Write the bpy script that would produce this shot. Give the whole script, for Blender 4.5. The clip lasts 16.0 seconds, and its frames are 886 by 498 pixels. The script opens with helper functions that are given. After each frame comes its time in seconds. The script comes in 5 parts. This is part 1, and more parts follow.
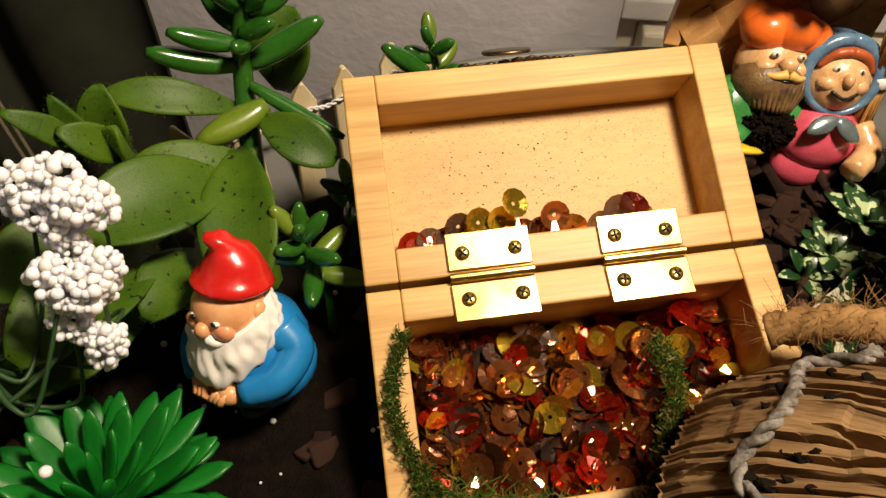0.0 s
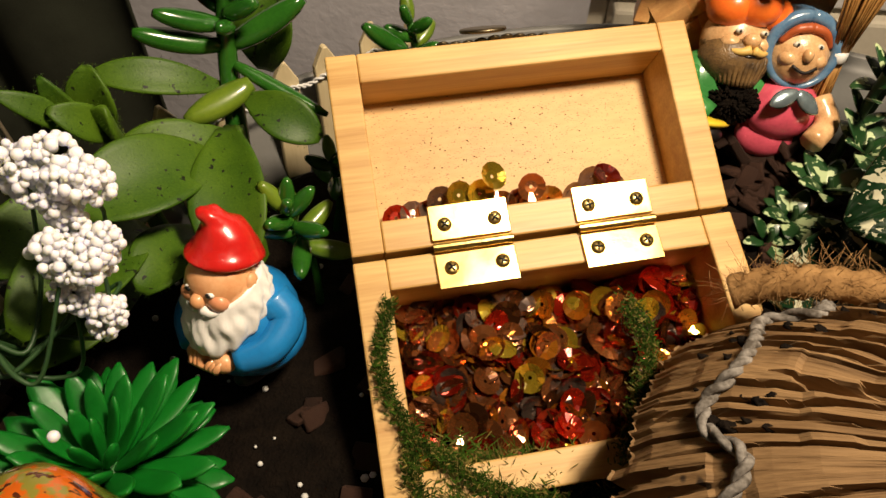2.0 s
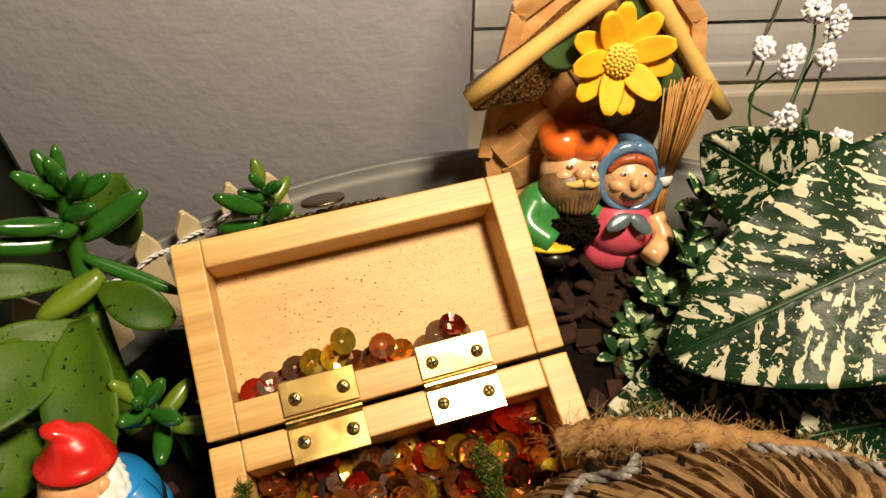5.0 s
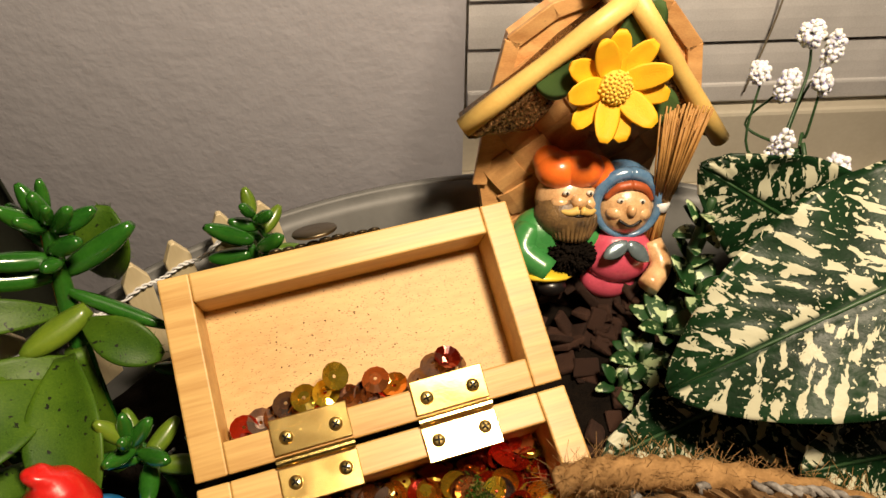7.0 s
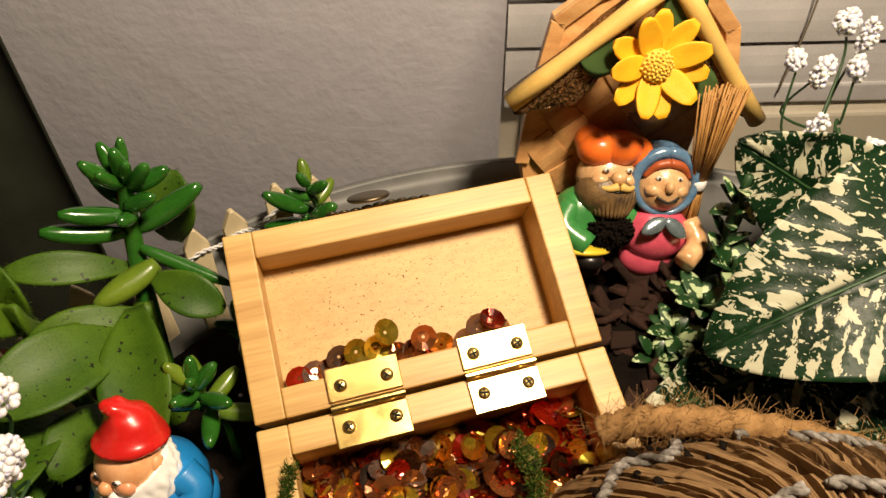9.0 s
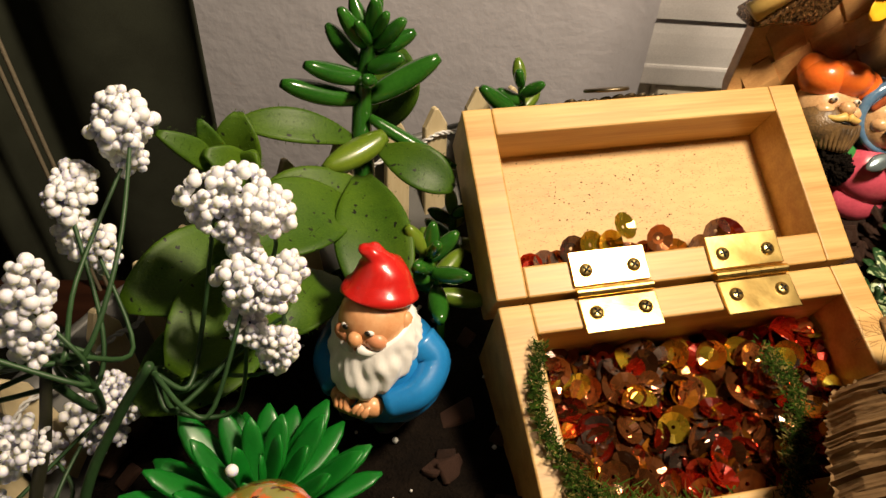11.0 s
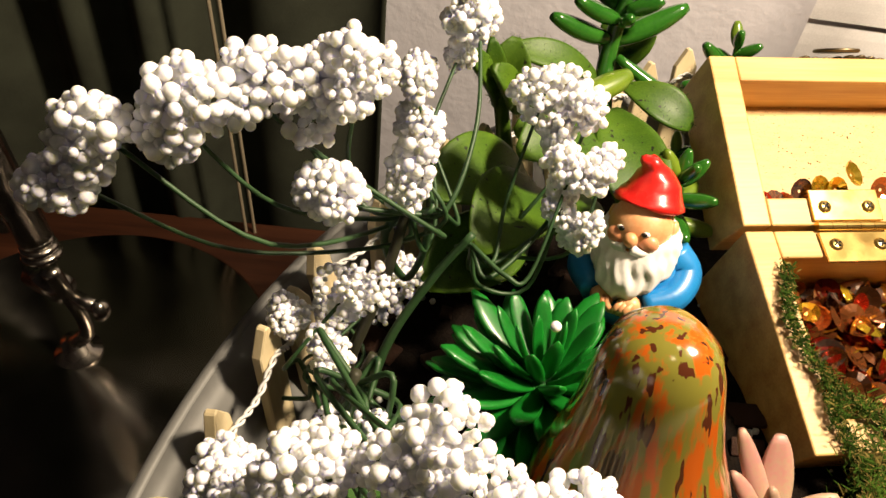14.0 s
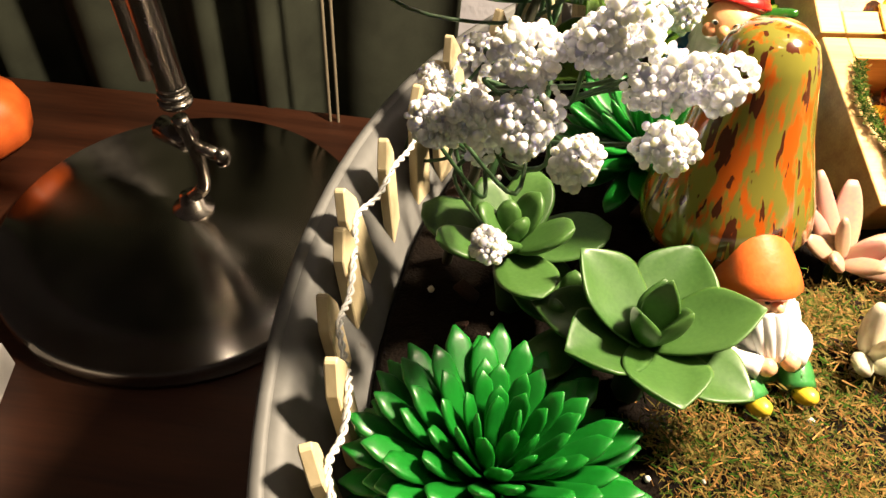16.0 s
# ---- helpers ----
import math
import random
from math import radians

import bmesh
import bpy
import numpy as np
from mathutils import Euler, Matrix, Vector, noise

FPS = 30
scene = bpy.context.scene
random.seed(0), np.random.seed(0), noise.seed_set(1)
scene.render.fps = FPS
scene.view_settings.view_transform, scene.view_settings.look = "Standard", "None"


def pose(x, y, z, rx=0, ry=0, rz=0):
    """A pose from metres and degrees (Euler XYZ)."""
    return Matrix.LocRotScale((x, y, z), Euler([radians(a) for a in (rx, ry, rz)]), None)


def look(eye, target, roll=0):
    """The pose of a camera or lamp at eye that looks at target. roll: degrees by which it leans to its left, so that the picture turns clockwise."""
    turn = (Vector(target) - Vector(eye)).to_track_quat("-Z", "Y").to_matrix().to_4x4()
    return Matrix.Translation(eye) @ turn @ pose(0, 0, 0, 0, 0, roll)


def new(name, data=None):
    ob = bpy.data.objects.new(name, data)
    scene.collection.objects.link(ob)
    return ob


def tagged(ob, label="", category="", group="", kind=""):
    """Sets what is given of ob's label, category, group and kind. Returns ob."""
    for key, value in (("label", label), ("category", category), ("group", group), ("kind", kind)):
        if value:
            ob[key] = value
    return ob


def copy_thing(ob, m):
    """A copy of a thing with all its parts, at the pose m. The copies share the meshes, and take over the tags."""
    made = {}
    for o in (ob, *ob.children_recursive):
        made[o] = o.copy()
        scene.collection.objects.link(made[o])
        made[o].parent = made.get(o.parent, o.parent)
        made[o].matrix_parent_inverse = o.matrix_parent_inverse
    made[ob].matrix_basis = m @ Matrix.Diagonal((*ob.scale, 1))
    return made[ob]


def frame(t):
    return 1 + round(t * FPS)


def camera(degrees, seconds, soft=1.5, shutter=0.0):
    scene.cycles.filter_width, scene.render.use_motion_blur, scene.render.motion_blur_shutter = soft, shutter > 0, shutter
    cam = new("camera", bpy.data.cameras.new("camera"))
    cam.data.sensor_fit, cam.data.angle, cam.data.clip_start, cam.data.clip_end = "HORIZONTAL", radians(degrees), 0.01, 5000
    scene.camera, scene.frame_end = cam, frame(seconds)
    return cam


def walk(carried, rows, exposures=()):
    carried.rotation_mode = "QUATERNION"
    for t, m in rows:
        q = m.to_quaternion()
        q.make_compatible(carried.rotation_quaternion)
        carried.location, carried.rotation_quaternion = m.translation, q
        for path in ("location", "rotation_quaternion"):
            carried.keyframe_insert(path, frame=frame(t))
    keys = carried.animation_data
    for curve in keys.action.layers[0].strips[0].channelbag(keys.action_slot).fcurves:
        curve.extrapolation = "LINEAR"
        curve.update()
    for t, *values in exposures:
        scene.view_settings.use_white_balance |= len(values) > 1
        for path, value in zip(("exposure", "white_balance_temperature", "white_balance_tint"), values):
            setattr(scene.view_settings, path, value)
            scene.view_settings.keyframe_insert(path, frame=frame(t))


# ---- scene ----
cam = camera(64.0, 16.0)
PATH = [
    (0, (0.005, 0.005, 0.361), (-0.03, 1.264, -1.192), -0.6),
    (0.5, (0.01, 0.006, 0.355), (0.036, 1.242, -1.217), 1.2),
    (1, (0.007, 0.005, 0.357), (0.061, 1.227, -1.225), 2.2),
    (1.5, (0.006, 0.0, 0.364), (0.057, 1.201, -1.235), 1.6),
    (2, (0.003, -0.003, 0.367), (0.036, 1.211, -1.222), 0.9),
    (2.5, (-0.003, -0.005, 0.371), (0.018, 1.227, -1.204), 0.3),
    (3, (-0.006, -0.006, 0.372), (0.013, 1.232, -1.199), 0.2),
    (3.5, (-0.002, -0.004, 0.376), (0.031, 1.244, -1.187), 0.5),
    (4, (0.027, 0.008, 0.393), (0.108, 1.248, -1.174), -2.5),
    (4.5, (0.038, 0.015, 0.403), (0.185, 1.287, -1.133), -0.7),
    (4.7, (0.039, 0.017, 0.404), (0.196, 1.29, -1.131), -0.4),
    (7, (0.041, 0.027, 0.404), (0.222, 1.328, -1.104), -0.2),
    (7.5, (0.043, 0.025, 0.405), (0.218, 1.344, -1.088), -0.7),
    (8, (0.044, 0.022, 0.405), (0.223, 1.349, -1.08), -0.5),
    (8.5, (0.046, 0.02, 0.398), (0.223, 1.358, -1.079), -1.0),
    (9, (0.03, 0.006, 0.401), (0.15, 1.354, -1.071), -1.2),
    (9.5, (-0.006, -0.019, 0.394), (-0.007, 1.333, -1.079), -0.5),
    (9.7, (-0.015, -0.023, 0.395), (-0.057, 1.342, -1.066), -0.9),
    (11.8, (-0.051, -0.011, 0.338), (0.095, 1.416, -1.055), 4.6),
    (12, (-0.053, -0.012, 0.34), (0.091, 1.419, -1.049), 4.8),
    (12.5, (-0.074, -0.009, 0.349), (0.096, 1.435, -1.025), 7.0),
    (13, (-0.091, -0.012, 0.354), (0.007, 1.459, -0.997), 5.8),
    (13.5, (-0.106, -0.033, 0.349), (-0.068, 1.432, -1.011), 5.7),
    (14, (-0.115, -0.054, 0.345), (-0.122, 1.387, -1.042), 5.6),
    (14.5, (-0.12, -0.07, 0.342), (-0.162, 1.349, -1.067), 5.4),
    (15, (-0.121, -0.088, 0.336), (-0.177, 1.311, -1.093), 5.1),
    (15.5, (-0.126, -0.107, 0.329), (-0.187, 1.269, -1.121), 5.6),
    (16, (-0.137, -0.129, 0.326), (-0.223, 1.244, -1.126), 4.3),
]
walk(cam, [(t, look(eye, target, roll)) for t, eye, target, roll in PATH],
     [(0, -0.05), (12.4, 0.05), (13.0, 0.4), (13.5, 0.7), (14.5, 1.2), (15.2, 1.5), (15.6, 1.65), (16, 2.0)])

# ---- light ----
world = bpy.data.worlds.new("world")
scene.world = world
world.use_nodes = True
world.node_tree.nodes["Background"].inputs[0].default_value = (0.9, 0.8, 0.7, 1)
world.node_tree.nodes["Background"].inputs[1].default_value = 0.0015


def lamp(name, kind, eye, target, energy, size, colour):
    data = bpy.data.lights.new(name, kind)
    data.energy, data.color = energy, colour
    if kind == "AREA":
        data.shape, data.size = "DISK", size
    else:
        data.shadow_soft_size = size
    if kind == "SPOT":
        data.spot_size, data.spot_blend = radians(128), 0.55
    ob = new(name, data)
    ob.matrix_world = look(eye, target)
    return ob


lamp("desk_lamp_light", "SPOT", (0.158, 0.085, 0.590), (0.07, 0.11, 0.15), 13.5, 0.034, (1.0, 0.805, 0.575))
# two unseen lamps added overhead, placed to streak the desk lamp's brushed base
lamp("added_overhead_light", "AREA", (0.10, -0.45, 2.3), (0.0, 0.2, 0.2), 1.0, 0.10, (1.0, 0.82, 0.62))
lamp("added_overhead_light", "AREA", (0.45, 0.34, 2.3), (0.0, 0.2, 0.2), 0.5, 0.10, (1.0, 0.82, 0.62))


# ---- materials ----
def material(name, colour, rough=0.5, metal=0.0, other=None, scale=60.0, grain=900.0, bump=0.2, coat=0.0, sss=0.0,
             trans=0.0, stretch=(1, 1, 1), contrast=0.5, mid=0.725, spots=None, depth=0.0006, per_object=0.0, aniso=0.0, spec=0.5):
    """A node material: two colours mixed by a coarse and a fine noise, relief from both, and optional spots."""
    m = bpy.data.materials.new(name)
    m.use_nodes = True
    nt = m.node_tree
    b = nt.nodes["Principled BSDF"]
    link = nt.links.new
    tc = nt.nodes.new("ShaderNodeTexCoord")
    mp = nt.nodes.new("ShaderNodeMapping")
    mp.inputs["Scale"].default_value = stretch
    link(tc.outputs["Object"], mp.inputs["Vector"])
    n1 = nt.nodes.new("ShaderNodeTexNoise")
    n1.inputs["Scale"].default_value, n1.inputs["Detail"].default_value = scale, 4
    n2 = nt.nodes.new("ShaderNodeTexNoise")
    n2.inputs["Scale"].default_value, n2.inputs["Detail"].default_value = grain, 3
    for n in (n1, n2):
        link(mp.outputs[0], n.inputs["Vector"])
    add = nt.nodes.new("ShaderNodeMath")
    add.operation = "MULTIPLY_ADD"
    link(n2.outputs[0], add.inputs[0])
    add.inputs[1].default_value = 0.45
    link(n1.outputs[0], add.inputs[2])
    ramp = nt.nodes.new("ShaderNodeMapRange")
    ramp.inputs[1].default_value, ramp.inputs[2].default_value = mid - contrast / 2, mid + contrast / 2
    link(add.outputs[0], ramp.inputs[0])
    mix = nt.nodes.new("ShaderNodeMix")
    mix.data_type = "RGBA"
    other = other or tuple(c * 0.72 for c in colour)
    mix.inputs[6].default_value, mix.inputs[7].default_value = (*other, 1), (*colour, 1)
    link(ramp.outputs[0], mix.inputs[0])
    out = mix.outputs[2]
    if spots:
        spot_colour, spot_scale, level = spots
        n3 = nt.nodes.new("ShaderNodeTexNoise")
        n3.inputs["Scale"].default_value, n3.inputs["Detail"].default_value = spot_scale, 2
        link(mp.outputs[0], n3.inputs["Vector"])
        cut = nt.nodes.new("ShaderNodeMapRange")
        cut.inputs[1].default_value, cut.inputs[2].default_value = level, level + 0.02
        link(n3.outputs[0], cut.inputs[0])
        mix2 = nt.nodes.new("ShaderNodeMix")
        mix2.data_type = "RGBA"
        mix2.inputs[7].default_value = (*spot_colour, 1)
        link(out, mix2.inputs[6])
        link(cut.outputs[0], mix2.inputs[0])
        out = mix2.outputs[2]
    if per_object:
        info = nt.nodes.new("ShaderNodeObjectInfo")
        hsv = nt.nodes.new("ShaderNodeHueSaturation")
        rng = nt.nodes.new("ShaderNodeMapRange")
        rng.inputs[3].default_value, rng.inputs[4].default_value = 1 - per_object, 1 + per_object
        link(info.outputs["Random"], rng.inputs[0])
        link(rng.outputs[0], hsv.inputs["Value"])
        link(out, hsv.inputs["Color"])
        out = hsv.outputs[0]
    link(out, b.inputs["Base Color"])
    rr = nt.nodes.new("ShaderNodeMapRange")
    rr.inputs[3].default_value, rr.inputs[4].default_value = max(0.02, rough - 0.08), min(1, rough + 0.08)
    link(n1.outputs[0], rr.inputs[0])
    link(rr.outputs[0], b.inputs["Roughness"])
    b.inputs["Metallic"].default_value = metal
    b.inputs["Specular IOR Level"].default_value = spec
    b.inputs["Coat Weight"].default_value = coat
    b.inputs["Coat Roughness"].default_value = 0.12
    b.inputs["Transmission Weight"].default_value = trans
    b.inputs["Anisotropic"].default_value = aniso
    if aniso:
        tg = nt.nodes.new("ShaderNodeTangent")
        tg.direction_type, tg.axis = "RADIAL", "Z"
        link(tg.outputs[0], b.inputs["Tangent"])
        b.inputs["Anisotropic Rotation"].default_value = 0.25
    if sss:
        b.inputs["Subsurface Weight"].default_value = sss
        b.inputs["Subsurface Radius"].default_value = (0.003, 0.003, 0.0015)
        b.inputs["Subsurface Scale"].default_value = 1.0
    if bump:
        bp = nt.nodes.new("ShaderNodeBump")
        bp.inputs["Strength"].default_value, bp.inputs["Distance"].default_value = bump, depth
        link(add.outputs[0], bp.inputs["Height"])
        link(bp.outputs[0], b.inputs["Normal"])
    return m


def wood_material(name, colour, dark, stretch=(14, 160, 160), rough=0.5, rings=1.0):
    m = material(name, colour, rough, other=dark, scale=1.0, grain=7.0, stretch=stretch, bump=0.25, contrast=0.45, depth=0.0003)
    return m


M = {}
M["pine"] = wood_material("pine", (0.66, 0.43, 0.150), (0.43, 0.225, 0.058), (7, 150, 150), 0.45)
M["plywood"] = material("plywood", (0.66, 0.43, 0.175), 0.55, other=(0.53, 0.31, 0.11), scale=1.0, grain=8.0, stretch=(20, 55, 90), bump=0.4, contrast=0.5,
                        spots=((0.24, 0.12, 0.045), 48.0, 0.655))
M["brass"] = material("brass", (0.90, 0.66, 0.24), 0.24, 1.0, other=(0.74, 0.50, 0.16), scale=120, bump=0.06)
M["brass_dark"] = material("brass_dark", (0.78, 0.56, 0.20), 0.3, 1.0, scale=150, bump=0.1)
M["bronze"] = material("bronze", (0.20, 0.16, 0.10), 0.4, 1.0, scale=150, bump=0.2)
M["steel"] = material("steel", (0.45, 0.41, 0.36), 0.25, 1.0, scale=60, bump=0.05)
M["soil"] = material("soil", (0.009, 0.006, 0.004), 0.9, other=(0.003, 0.002, 0.0015), spec=0.08, scale=180, grain=1100, bump=0.9, depth=0.002)
M["chip"] = material("chip", (0.060, 0.027, 0.016), 0.75, other=(0.016, 0.008, 0.006), spec=0.25, scale=150, bump=0.7, per_object=0.4)
M["perlite"] = material("perlite", (0.75, 0.75, 0.72), 0.8, scale=300)
M["table"] = wood_material("table", (0.052, 0.016, 0.006), (0.020, 0.006, 0.0025), (4, 60, 60), 0.45)
M["wall"] = material("wall", (0.63, 0.615, 0.67), 0.75, other=(0.58, 0.565, 0.615), scale=45, grain=160, bump=0.3, contrast=0.7, depth=0.004)
M["ceiling"] = material("ceiling", (0.6, 0.56, 0.52), 0.9, scale=8)
M["blind"] = material("blind", (0.80, 0.78, 0.78), 0.35, scale=20, bump=0.05)
M["sill"] = material("sill", (0.76, 0.70, 0.58), 0.5, scale=30, grain=300, bump=0.2, other=(0.66, 0.60, 0.48))
M["pane"] = material("pane", (0.55, 0.47, 0.37), 0.5, scale=6, bump=0.05, other=(0.5, 0.42, 0.33))
M["curtain"] = material("curtain", (0.045, 0.050, 0.035), 0.9, spec=0.1, other=(0.026, 0.028, 0.020), scale=30, grain=1500, bump=0.4)
M["cord"] = material("cord", (0.30, 0.25, 0.17), 0.6, scale=400, bump=0.6)
M["tub"] = material("tub", (0.14, 0.14, 0.135), 0.5, other=(0.10, 0.10, 0.095), scale=25, grain=260, bump=0.15, spots=((0.10, 0.09, 0.08), 160.0, 0.74))
M["picket"] = wood_material("picket", (0.66, 0.56, 0.36), (0.52, 0.42, 0.24), (90, 90, 14), 0.6)
M["wire"] = material("wire", (0.8, 0.8, 0.8), 0.4, scale=300, bump=0.1)
M["red"] = material("red", (0.62, 0.018, 0.014), 0.28, scale=90, other=(0.50, 0.012, 0.010), coat=0.4, bump=0.08)
M["blue"] = material("blue", (0.015, 0.22, 0.56), 0.35, scale=90, other=(0.010, 0.17, 0.46), coat=0.3, bump=0.08)
M["beard"] = material("beard", (0.88, 0.87, 0.85), 0.42, scale=120, other=(0.80, 0.78, 0.75), bump=0.2)
M["skin"] = material("skin", (0.80, 0.46, 0.26), 0.4, scale=160, other=(0.78, 0.40, 0.22), coat=0.2, bump=0.05)
M["tan_skin"] = material("tan_skin", (0.80, 0.44, 0.22), 0.4, scale=160, other=(0.66, 0.28, 0.11), coat=0.2, bump=0.05)
M["clay_skin"] = material("clay_skin", (0.76, 0.49, 0.25), 0.3, scale=240, grain=1500, other=(0.46, 0.24, 0.10), coat=0.4, bump=0.4)
M["eye_white"] = material("eye_white", (0.70, 0.66, 0.56), 0.35, scale=160)
M["cheek"] = material("cheek", (0.82, 0.34, 0.17), 0.4, scale=160, coat=0.2, bump=0.05)
M["black"] = material("black", (0.012, 0.010, 0.010), 0.35, scale=120, coat=0.2)
M["orange"] = material("orange", (0.85, 0.17, 0.03), 0.4, scale=140, other=(0.75, 0.12, 0.02), coat=0.2)
M["glossy_orange"] = material("glossy_orange", (0.90, 0.20, 0.025), 0.3, scale=140, other=(0.80, 0.13, 0.02), coat=0.4, bump=0.25)
M["pink"] = material("pink", (0.70, 0.10, 0.16), 0.25, scale=140, coat=0.6)
M["navy"] = material("navy", (0.045, 0.12, 0.24), 0.22, scale=200, other=(0.14, 0.24, 0.36), coat=0.7, bump=0.3)
M["silver_blue"] = material("silver_blue", (0.35, 0.45, 0.5), 0.25, 0.7, scale=300, coat=0.4)
M["hair_red"] = material("hair_red", (0.45, 0.10, 0.03), 0.4, scale=300)
M["brown_beard"] = material("brown_beard", (0.055, 0.035, 0.02), 0.35, scale=200, other=(0.22, 0.13, 0.05), grain=1500, bump=0.8)
M["doll_green"] = material("doll_green", (0.05, 0.25, 0.06), 0.3, scale=140, coat=0.5)
M["yellow"] = material("yellow", (0.85, 0.60, 0.04), 0.4, scale=160, coat=0.2)
M["white"] = material("white", (0.8, 0.8, 0.78), 0.4, scale=160)
M["iris"] = material("iris", (0.05, 0.03, 0.02), 0.2, scale=160)
M["plastic_green"] = material("plastic_green", (0.004, 0.17, 0.012), 0.42, scale=70, other=(0.003, 0.12, 0.009), coat=0.15, bump=0.1, sss=0.4)
M["jade"] = material("jade", (0.030, 0.135, 0.012), 0.2, scale=60, other=(0.012, 0.075, 0.008), coat=0.4, bump=0.08, sss=0.1)
M["jade_pale"] = material("jade_pale", (0.15, 0.22, 0.016), 0.3, scale=50, other=(0.07, 0.14, 0.012), coat=0.3, bump=0.08, sss=0.1)
M["fuzzy"] = material("fuzzy", (0.078, 0.150, 0.007), 0.5, spec=0.3, scale=40, grain=1600, other=(0.024, 0.070, 0.004), bump=0.25, sss=0.1, spots=((0.008, 0.010, 0.005), 420.0, 0.67))
M["echeveria"] = material("echeveria", (0.070, 0.155, 0.035), 0.42, scale=28, other=(0.030, 0.090, 0.014), bump=0.1, sss=0.15)
M["pink_succulent"] = material("pink_succulent", (0.50, 0.20, 0.20), 0.45, scale=70, other=(0.40, 0.34, 0.20), bump=0.1, sss=0.15)
M["stem"] = material("stem", (0.028, 0.075, 0.022), 0.5, scale=150, other=(0.018, 0.05, 0.016))
M["stem_dark"] = material("stem_dark", (0.03, 0.03, 0.015), 0.6, scale=150)
M["bead"] = material("bead", (0.90, 0.90, 0.93), 0.45, scale=300, other=(0.84, 0.84, 0.88), bump=0.1, sss=0.5)
M["moss"] = material("moss", (0.060, 0.125, 0.008), 0.8, scale=250, spec=0.2, other=(0.022, 0.055, 0.004), bump=0.5)
M["moss_dark"] = material("moss_dark", (0.030, 0.062, 0.005), 0.85, scale=250, spec=0.1, other=(0.010, 0.024, 0.002), bump=0.5)
M["moss_dry"] = material("moss_dry", (0.26, 0.205, 0.05), 0.8, scale=250, spec=0.2, other=(0.11, 0.085, 0.022), bump=0.5)
M["variegated"] = material("variegated", (0.007, 0.030, 0.009), 0.4, scale=60, other=(0.003, 0.012, 0.004), bump=0.3, spec=0.15)


def blotched(m, pale, scale, level):
    """Cream blotches drawn out along the side veins of a leaf that lies along y, and small dots between them."""
    nt = m.node_tree
    link = nt.links.new
    def node(kind, op=None):
        n = nt.nodes.new("ShaderNode" + kind)
        if op:
            n.operation = op
        return n
    tc, sp = node("TexCoord"), node("SeparateXYZ")
    link(tc.outputs["Object"], sp.inputs[0])
    side, slant, along, sign = node("Math", "ABSOLUTE"), node("Math", "MULTIPLY_ADD"), node("CombineXYZ"), node("Math", "SIGN")
    link(sp.outputs[0], side.inputs[0])
    link(sp.outputs[0], sign.inputs[0])
    link(side.outputs[0], slant.inputs[0])
    slant.inputs[1].default_value = -0.6
    link(sp.outputs[1], slant.inputs[2])
    short = node("Math", "MULTIPLY")
    short.inputs[1].default_value = 0.62
    link(side.outputs[0], short.inputs[0])
    for k, n in enumerate((short, slant, sign)):
        link(n.outputs[0], along.inputs[k])
    masks = []
    for vec, sc, lv, detail in ((along.outputs[0], scale, level, 3), (tc.outputs["Object"], scale * 2.6, level + 0.10, 1)):
        n = node("TexNoise")
        n.inputs["Scale"].default_value, n.inputs["Detail"].default_value, n.inputs["Distortion"].default_value = sc, detail, 0.5
        link(vec, n.inputs["Vector"])
        cut = node("MapRange")
        cut.inputs[1].default_value, cut.inputs[2].default_value = lv, lv + 0.015
        link(n.outputs[0], cut.inputs[0])
        masks.append(cut)
    both, rib, keep = node("Math", "MAXIMUM"), node("MapRange"), node("Math", "MULTIPLY")
    link(masks[0].outputs[0], both.inputs[0])
    link(masks[1].outputs[0], both.inputs[1])
    rib.inputs[1].default_value, rib.inputs[2].default_value = 0.0010, 0.0022
    link(side.outputs[0], rib.inputs[0])
    link(both.outputs[0], keep.inputs[0])
    link(rib.outputs[0], keep.inputs[1])
    mix = node("Mix")
    mix.data_type = "RGBA"
    mix.inputs[7].default_value = (*pale, 1)
    b = nt.nodes["Principled BSDF"].inputs["Base Color"]
    link(b.links[0].from_socket, mix.inputs[6])
    link(keep.outputs[0], mix.inputs[0])
    link(mix.outputs[2], b)


blotched(M["variegated"], (0.43, 0.42, 0.30), 235.0, 0.553)
M["variegated_small"] = material("variegated_small", (0.015, 0.065, 0.015), 0.4, scale=90, other=(0.008, 0.035, 0.008), bump=0.2, coat=0.15,
                                 spots=((0.42, 0.52, 0.28), 260.0, 0.55))
M["bark_roof"] = material("bark_roof", (0.27, 0.165, 0.075), 0.75, other=(0.10, 0.054, 0.022), scale=140.0, grain=900.0, contrast=0.45, spec=0.25, bump=0.8, depth=0.0012,
                          spots=((0.030, 0.018, 0.010), 90.0, 0.68))
nt = M["bark_roof"].node_tree
sep = nt.nodes.new("ShaderNodeSeparateXYZ")
tco = nt.nodes.new("ShaderNodeTexCoord")
nt.links.new(tco.outputs["Object"], sep.inputs[0])
ang = nt.nodes.new("ShaderNodeMath")
ang.operation = "ARCTAN2"
nt.links.new(sep.outputs[1], ang.inputs[0])
nt.links.new(sep.outputs[0], ang.inputs[1])
vec = nt.nodes.new("ShaderNodeVectorMath")
vec.operation = "LENGTH"
nt.links.new(tco.outputs["Object"], vec.inputs[0])
com = nt.nodes.new("ShaderNodeCombineXYZ")
nt.links.new(ang.outputs[0], com.inputs[0])
nt.links.new(vec.outputs["Value"], com.inputs[1])
mul = nt.nodes.new("ShaderNodeVectorMath")
mul.operation = "MULTIPLY"
mul.inputs[1].default_value = (1.0, 5.0, 1.0)
nt.links.new(com.outputs[0], mul.inputs[0])
